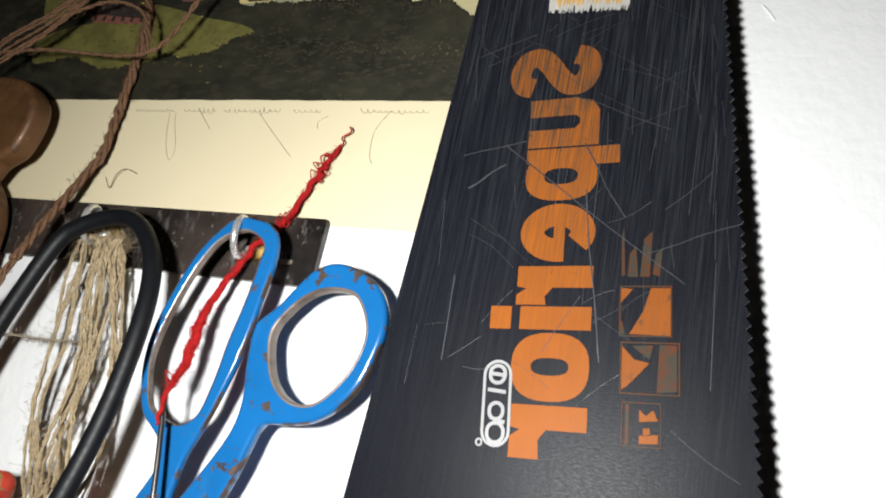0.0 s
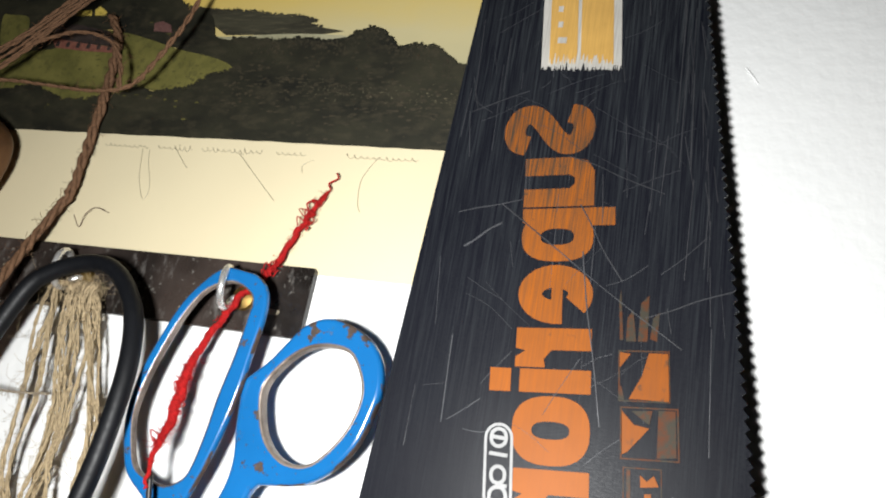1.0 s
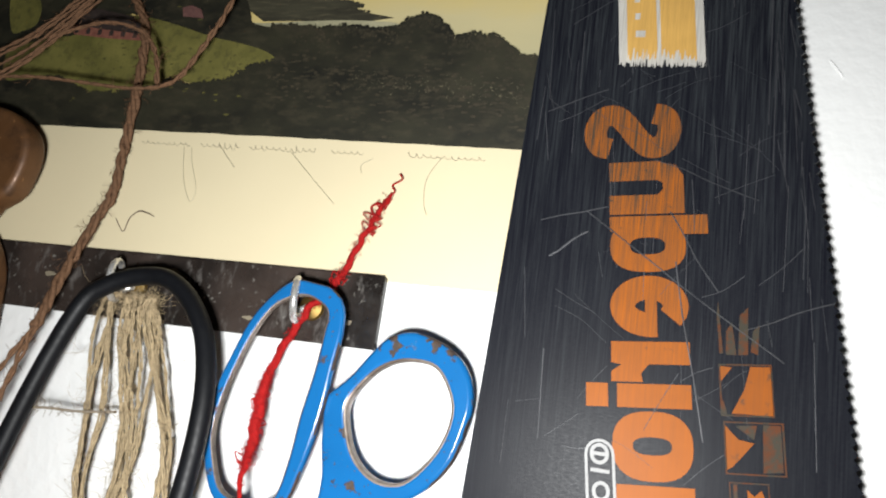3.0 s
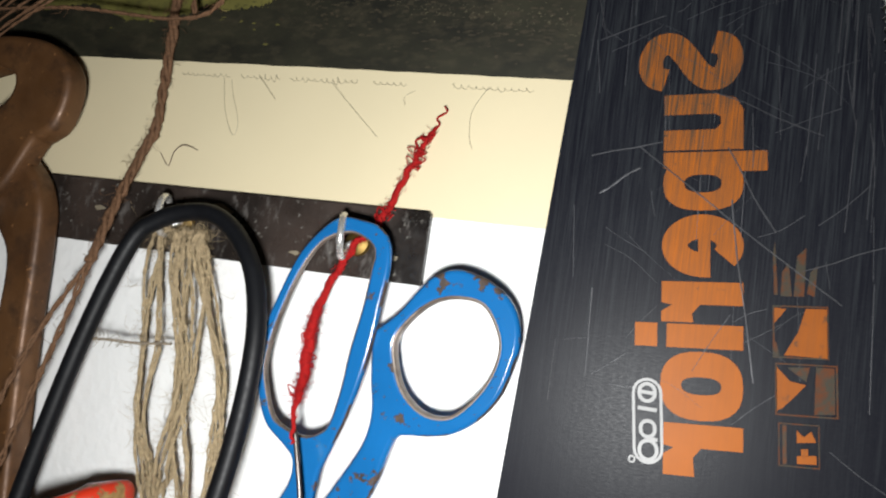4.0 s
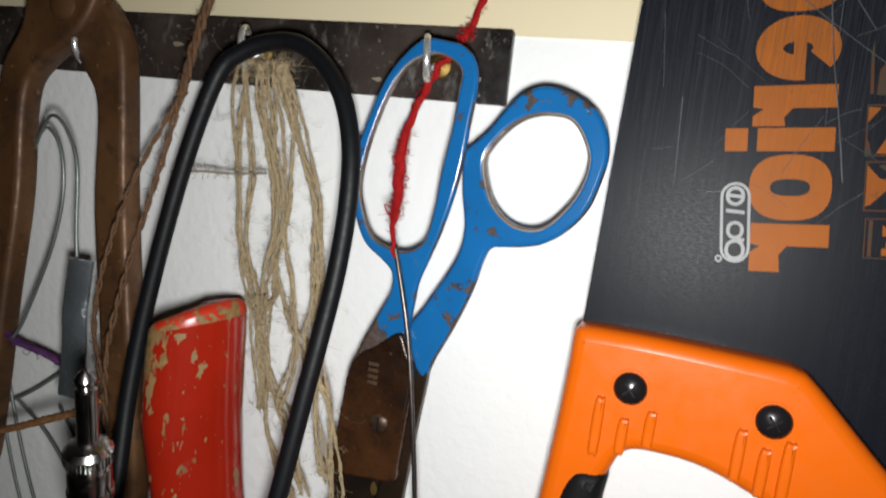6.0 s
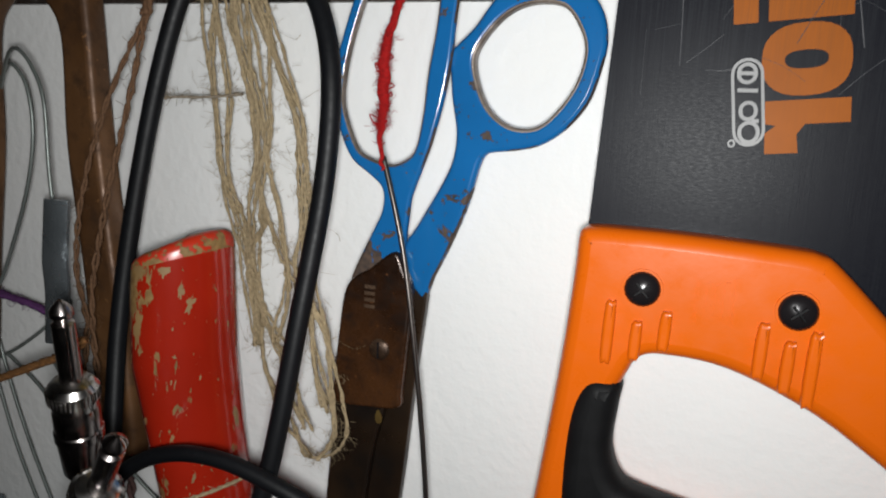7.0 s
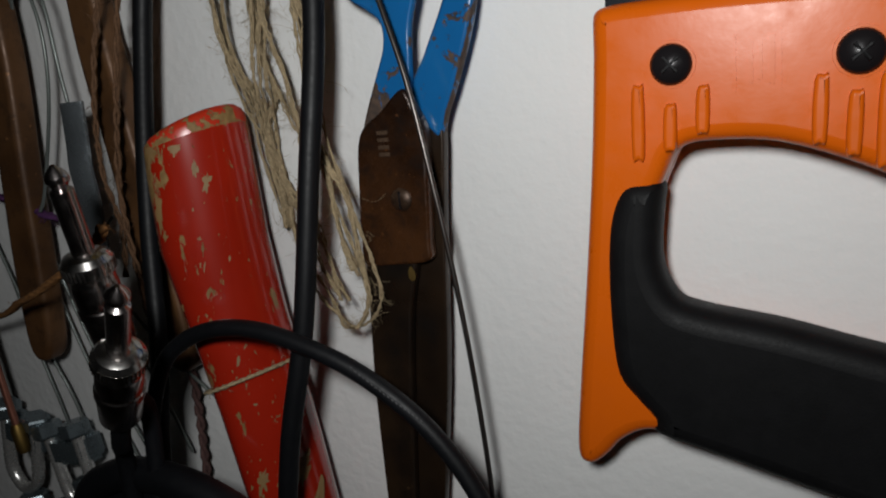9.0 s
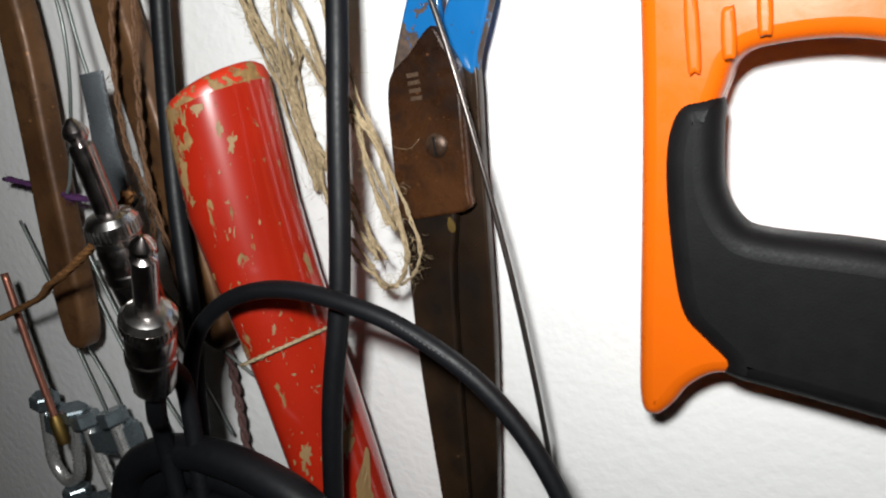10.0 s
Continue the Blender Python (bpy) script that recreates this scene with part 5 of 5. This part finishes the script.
for pts in ([(-0.1195, -0.022, 1.650), (-0.1200, -0.022, 1.623), (-0.1245, -0.022, 1.601), (-0.1330, -0.022, 1.582), (-0.1415, -0.022, 1.5705), (-0.1580, -0.022, 1.5680), (-0.180, -0.023, 1.5695), (-0.202, -0.026, 1.5700), (-0.24, -0.026, 1.569)],
            [(-0.1990, -0.025, 1.587), (-0.176, -0.024, 1.594), (-0.160, -0.021, 1.5915), (-0.1530, -0.019, 1.5820), (-0.1505, -0.018, 1.5700)]):
    v, f = strands(smooth_path(pts, 12), 0.0009, 2, 0.012, 0.00012)
    hairs(smooth_path(pts, 12), 40, 0.004, v, f)
    piece("strand", mesh_of(v, f), M_TWINE, knot, smooth=3.1)
dark = thing("dark_twine", (-0.198, -0.012, 1.22), "dark plum-brown twisted cord hanging behind the red handle", "cord")
v, f = strands(smooth_path([(-0.200, -0.014, 1.375), (-0.2015, -0.012, 1.338), (-0.1955, -0.010, 1.318), (-0.1950, -0.010, 1.290), (-0.1975, -0.010, 1.255), (-0.199, -0.010, 1.21)], 12), 0.0017, 2, 0.014, 0.00008)
piece("cord", mesh_of(v, f), M_DARKTWINE, dark, smooth=3.1)

# ---- hank of jute string ----
hank = thing("jute_hank", (-0.13, -0.012, 1.33), "loose hank of frayed jute string hung on a hook", "string hank")
TOP = (-0.1440, -0.0165, 1.4885)
RUNS = [
    (5, [(-0.1520, 1.4840), (-0.1505, 1.4560), (-0.1475, 1.4280), (-0.1450, 1.4050), (-0.1420, 1.3850), (-0.1370, 1.3600)]),
    (3, [(-0.1440, 1.4850), (-0.1400, 1.4700), (-0.1330, 1.4500), (-0.1305, 1.4300), (-0.1345, 1.4110), (-0.1395, 1.3960), (-0.1370, 1.3780), (-0.1270, 1.3620), (-0.1180, 1.3500), (-0.1080, 1.3380)]),
    (2, [(-0.1420, 1.4850), (-0.1385, 1.4660), (-0.1345, 1.4450), (-0.1320, 1.4250), (-0.1355, 1.4080), (-0.1400, 1.3950), (-0.1380, 1.3750), (-0.1340, 1.3530), (-0.1210, 1.3380), (-0.1080, 1.3290), (-0.1000, 1.3310)]),
    (2, [(-0.1360, 1.4850), (-0.1300, 1.4660), (-0.1280, 1.4450), (-0.1290, 1.4300), (-0.1235, 1.4110), (-0.1205, 1.3910), (-0.1230, 1.3720), (-0.1260, 1.3650)]),
    (2, [(-0.1390, 1.4850), (-0.1365, 1.4600), (-0.1345, 1.4350), (-0.1320, 1.4150), (-0.1260, 1.4000), (-0.1130, 1.3870), (-0.1030, 1.3660), (-0.0950, 1.3480)]),
    (3, [(-0.1320, 1.4820), (-0.1220, 1.4600), (-0.1155, 1.4410), (-0.1130, 1.4180), (-0.1060, 1.3940), (-0.1000, 1.3730), (-0.0935, 1.3480), (-0.0960, 1.3350), (-0.1010, 1.3300)]),
    (2, [(-0.1340, 1.4850), (-0.1250, 1.4640), (-0.1180, 1.4430), (-0.1145, 1.4200), (-0.1080, 1.3950), (-0.1030, 1.3650), (-0.0975, 1.3500)]),
]
g = random.Random(31)
for k, (count, base) in enumerate(RUNS):
    for rep in range(count):
        j = 0.0013 * (rep - 0.5 * (count - 1))
        pts = [(base[0][0] * 0.55 + TOP[0] * 0.45 + g.gauss(0, 0.0010), -0.0060, 1.4900), (base[0][0] * 0.75 + TOP[0] * 0.25 + g.gauss(0, 0.0008), -0.0135, 1.4925 + g.gauss(0, 0.0005))]
        for i, (x, zz) in enumerate(base):
            t = i / (len(base) - 1)
            front = -0.013 - 0.011 * max(0.0, min(1.0, (x + 0.115) / 0.01)) if zz < 1.40 else -0.0125
            if x < -0.126 and zz < 1.41:
                front = -0.006
            pts.append((x + j * g.uniform(0.2, 1.7) + g.gauss(0, 0.0010), front + g.gauss(0, 0.0012), zz))
        p = smooth_path(pts, 9)
        p = [q + Vector((0.00035 * math.sin(i * 0.45 + k), 0, 0)) for i, q in enumerate(p)]
        v, f = strands(p, g.uniform(0.00045, 0.00065), 3, g.uniform(0.016, 0.030), 0.00022, 5)
        hairs(p, 110, 0.0045, v, f, 0.00005, 0.0009)
        hairs(p, 12, 0.0110, v, f, 0.00005, 0.0012)
        piece("strand", mesh_of(v, f), M_JUTE, hank, smooth=3.1)
knobbly = thing("string_end", (-0.165, -0.003, 1.445), "short frayed end of grey-brown string in the hank", "string")
p = smooth_path([(-0.1760, -0.019, 1.4490), (-0.169, -0.019, 1.4498), (-0.163, -0.0185, 1.4505), (-0.151, -0.016, 1.4510), (-0.139, -0.013, 1.4525)], 10)
v, f = strands(p, 0.0007, 2, 0.009, 0.0001)
hairs(p, 60, 0.004, v, f)
piece("string", mesh_of(v, f), M_GREYJUTE, knobbly, smooth=3.1)

# ---- small hardware behind the pincers ----
clasp = thing("steel_clasp", (-0.2100, -0.0320, 1.3550), "bent zinc-plated steel strip on thin wires", "metal clasp")
rows_c = [(1.4120, -0.0050, -0.0330), (1.3970, -0.0070, -0.0325), (1.3885, -0.0055, -0.0345), (1.3765, -0.0065, -0.0330), (1.3575, -0.0075, -0.0330)]
rows_c = [(q.x, q.y, q.z) for q in smooth_path(rows_c, 6)]
verts, faces = [], []
for zz, cx, y in rows_c:
    for dx, dy in ((-0.0057, 0.0008), (-0.0040, -0.0004), (0.0040, -0.0004), (0.0057, 0.0008), (0.0057, 0.0020), (-0.0057, 0.0020)):
        verts.append(Vector((-0.2 + cx + dx, y + dy, zz)))
for i in range(len(rows_c) - 1):
    for k in range(6):
        p, q = i * 6 + k, i * 6 + (k + 1) % 6
        faces.append((p, q, q + 6, p + 6))
faces += [tuple(reversed(range(6))), tuple(range(len(verts) - 6, len(verts)))]
piece("strap", mesh_of(verts, faces), M_STRAP, clasp, smooth=0.9)
piece("wire", tube([(-0.2090, -0.0300, 1.4120), (-0.2100, -0.0300, 1.4240), (-0.2110, -0.0300, 1.4470), (-0.2160, -0.0300, 1.4590), (-0.2230, -0.0300, 1.4650), (-0.2350, -0.0240, 1.4610), (-0.2630, -0.0060, 1.4430)], 0.0007, 10, 8), M_WIRE, clasp, smooth=3.1)
piece("wire", tube([(-0.2500, -0.0220, 1.3710), (-0.2440, -0.0220, 1.3800), (-0.2310, -0.0220, 1.4110), (-0.2260, -0.0220, 1.4340), (-0.2280, -0.0220, 1.4520), (-0.2350, -0.0220, 1.4600), (-0.2470, -0.0160, 1.4560), (-0.2750, -0.0060, 1.4380)], 0.0007, 10, 8), M_WIRE, clasp, smooth=3.1)

wires = thing("wire_tangle", (-0.27, -0.006, 1.20), "tangle of thin galvanised wires against the wall", "wire")
for pts in ([(-0.225, 1.366), (-0.243, 1.350), (-0.262, 1.338), (-0.29, 1.326)], [(-0.275, 1.400), (-0.268, 1.36), (-0.255, 1.315), (-0.238, 1.27), (-0.215, 1.225)],
            [(-0.285, 1.385), (-0.275, 1.345), (-0.262, 1.30), (-0.246, 1.258), (-0.228, 1.21)], [(-0.262, 1.338), (-0.240, 1.325), (-0.220, 1.300), (-0.205, 1.262)],
            [(-0.310, 1.360), (-0.292, 1.315), (-0.276, 1.282), (-0.27, 1.25)], [(-0.236, 1.34), (-0.215, 1.318), (-0.190, 1.296), (-0.176, 1.285)], [(-0.31, 1.345), (-0.298, 1.30), (-0.288, 1.26), (-0.285, 1.21)]):
    y0 = -0.004 - 0.006 * rng.random()
    piece("wire", tube([(x, y0 - 0.002 * math.sin(i), zz) for i, (x, zz) in enumerate(pts)], 0.0007, 10, 7), M_WIRE, wires, smooth=3.1)


def clip(x, z, turn):
    c = thing("rope_clip", (x, -0.012, z - 0.03), "zinc-plated wire rope clip with nuts, hanging on wires", "wire clip", "rope clips")
    m = Matrix.Translation((x, -0.014, z)) @ Matrix.Rotation(turn, 4, 'Y') @ Matrix.Scale(1.2, 4)

    def put(me):
        me.transform(m)
        return me
    piece("saddle", put(box(-0.012, 0.012, -0.006, 0.004, -0.006, 0.006, 0.002)), M_ZINC, c, smooth=0.8)
    piece("u_bolt", put(tube([(-0.0085, -0.004, 0.010), (-0.0085, -0.004, -0.010), (-0.007, -0.004, -0.020), (0, -0.004, -0.0255), (0.007, -0.004, -0.020), (0.0085, -0.004, -0.010), (0.0085, -0.004, 0.010)], 0.0024, 8, 12)), M_CHROME, c, "bright bent bolt", 3.1)
    for sx in (-0.0085, 0.0085):
        piece("nut", put(lathe([(0, 0.0048), (0.15, 0.0054), (0.85, 0.0054), (1, 0.0048)], (sx, -0.004, 0.0062), (sx, -0.004, 0.0118), 6)), M_ZINC, c, "hexagonal nut", 0.3)
    return c


clip(-0.306, 1.262, 0.25)
clip(-0.274, 1.258, -0.15)
clip(-0.300, 1.215, 0.1)
clip(-0.252, 1.236, -0.3)
rod = thing("copper_rod", (-0.300, -0.024, 1.255), "thin copper rod with a brass ferrule", "metal rod")
piece("rod", tube([(-0.3020, -0.026, 1.340), (-0.2995, -0.026, 1.300), (-0.296, -0.026, 1.270)], 0.0017, 8, 10), M_COPPER, rod, smooth=3.1)
piece("ferrule", lathe([(0, 0.0022), (0.2, 0.0030), (0.8, 0.0030), (1, 0.0022)], (-0.2963, -0.026, 1.272), (-0.2945, -0.026, 1.258)), M_BRASS, rod, "brass ferrule", 0.6)
tie = thing("rust_twine", (-0.225, -0.048, 1.335), "rust-brown twine tied across the pincers", "twine")
p = smooth_path([(-0.300, -0.034, 1.322), (-0.262, -0.038, 1.332), (-0.243, -0.044, 1.339), (-0.228, -0.048, 1.3435), (-0.214, -0.050, 1.349), (-0.196, -0.052, 1.357), (-0.176, -0.056, 1.366), (-0.168, -0.058, 1.372)], 10)
v, f = strands(p, 0.0018, 3, 0.012, 0.0001)
hairs(p, 40, 0.003, v, f)
piece("twine", mesh_of(v, f), M_RUSTTWINE, tie, smooth=3.1)
purple = thing("purple_wool", (-0.24, -0.02, 1.362), "fuzzy strand of purple wool caught on the clasp", "wool")
p = smooth_path([(-0.300, -0.014, 1.380), (-0.262, -0.017, 1.3715), (-0.250, -0.020, 1.3690), (-0.236, -0.019, 1.3665), (-0.2265, -0.016, 1.3620)], 10)
v, f = strands(p, 0.0017, 3, 0.012, 0.0002)
hairs(p, 120, 0.004, v, f)
piece("wool", mesh_of(v, f), M_PURPLE, purple, smooth=3.1)
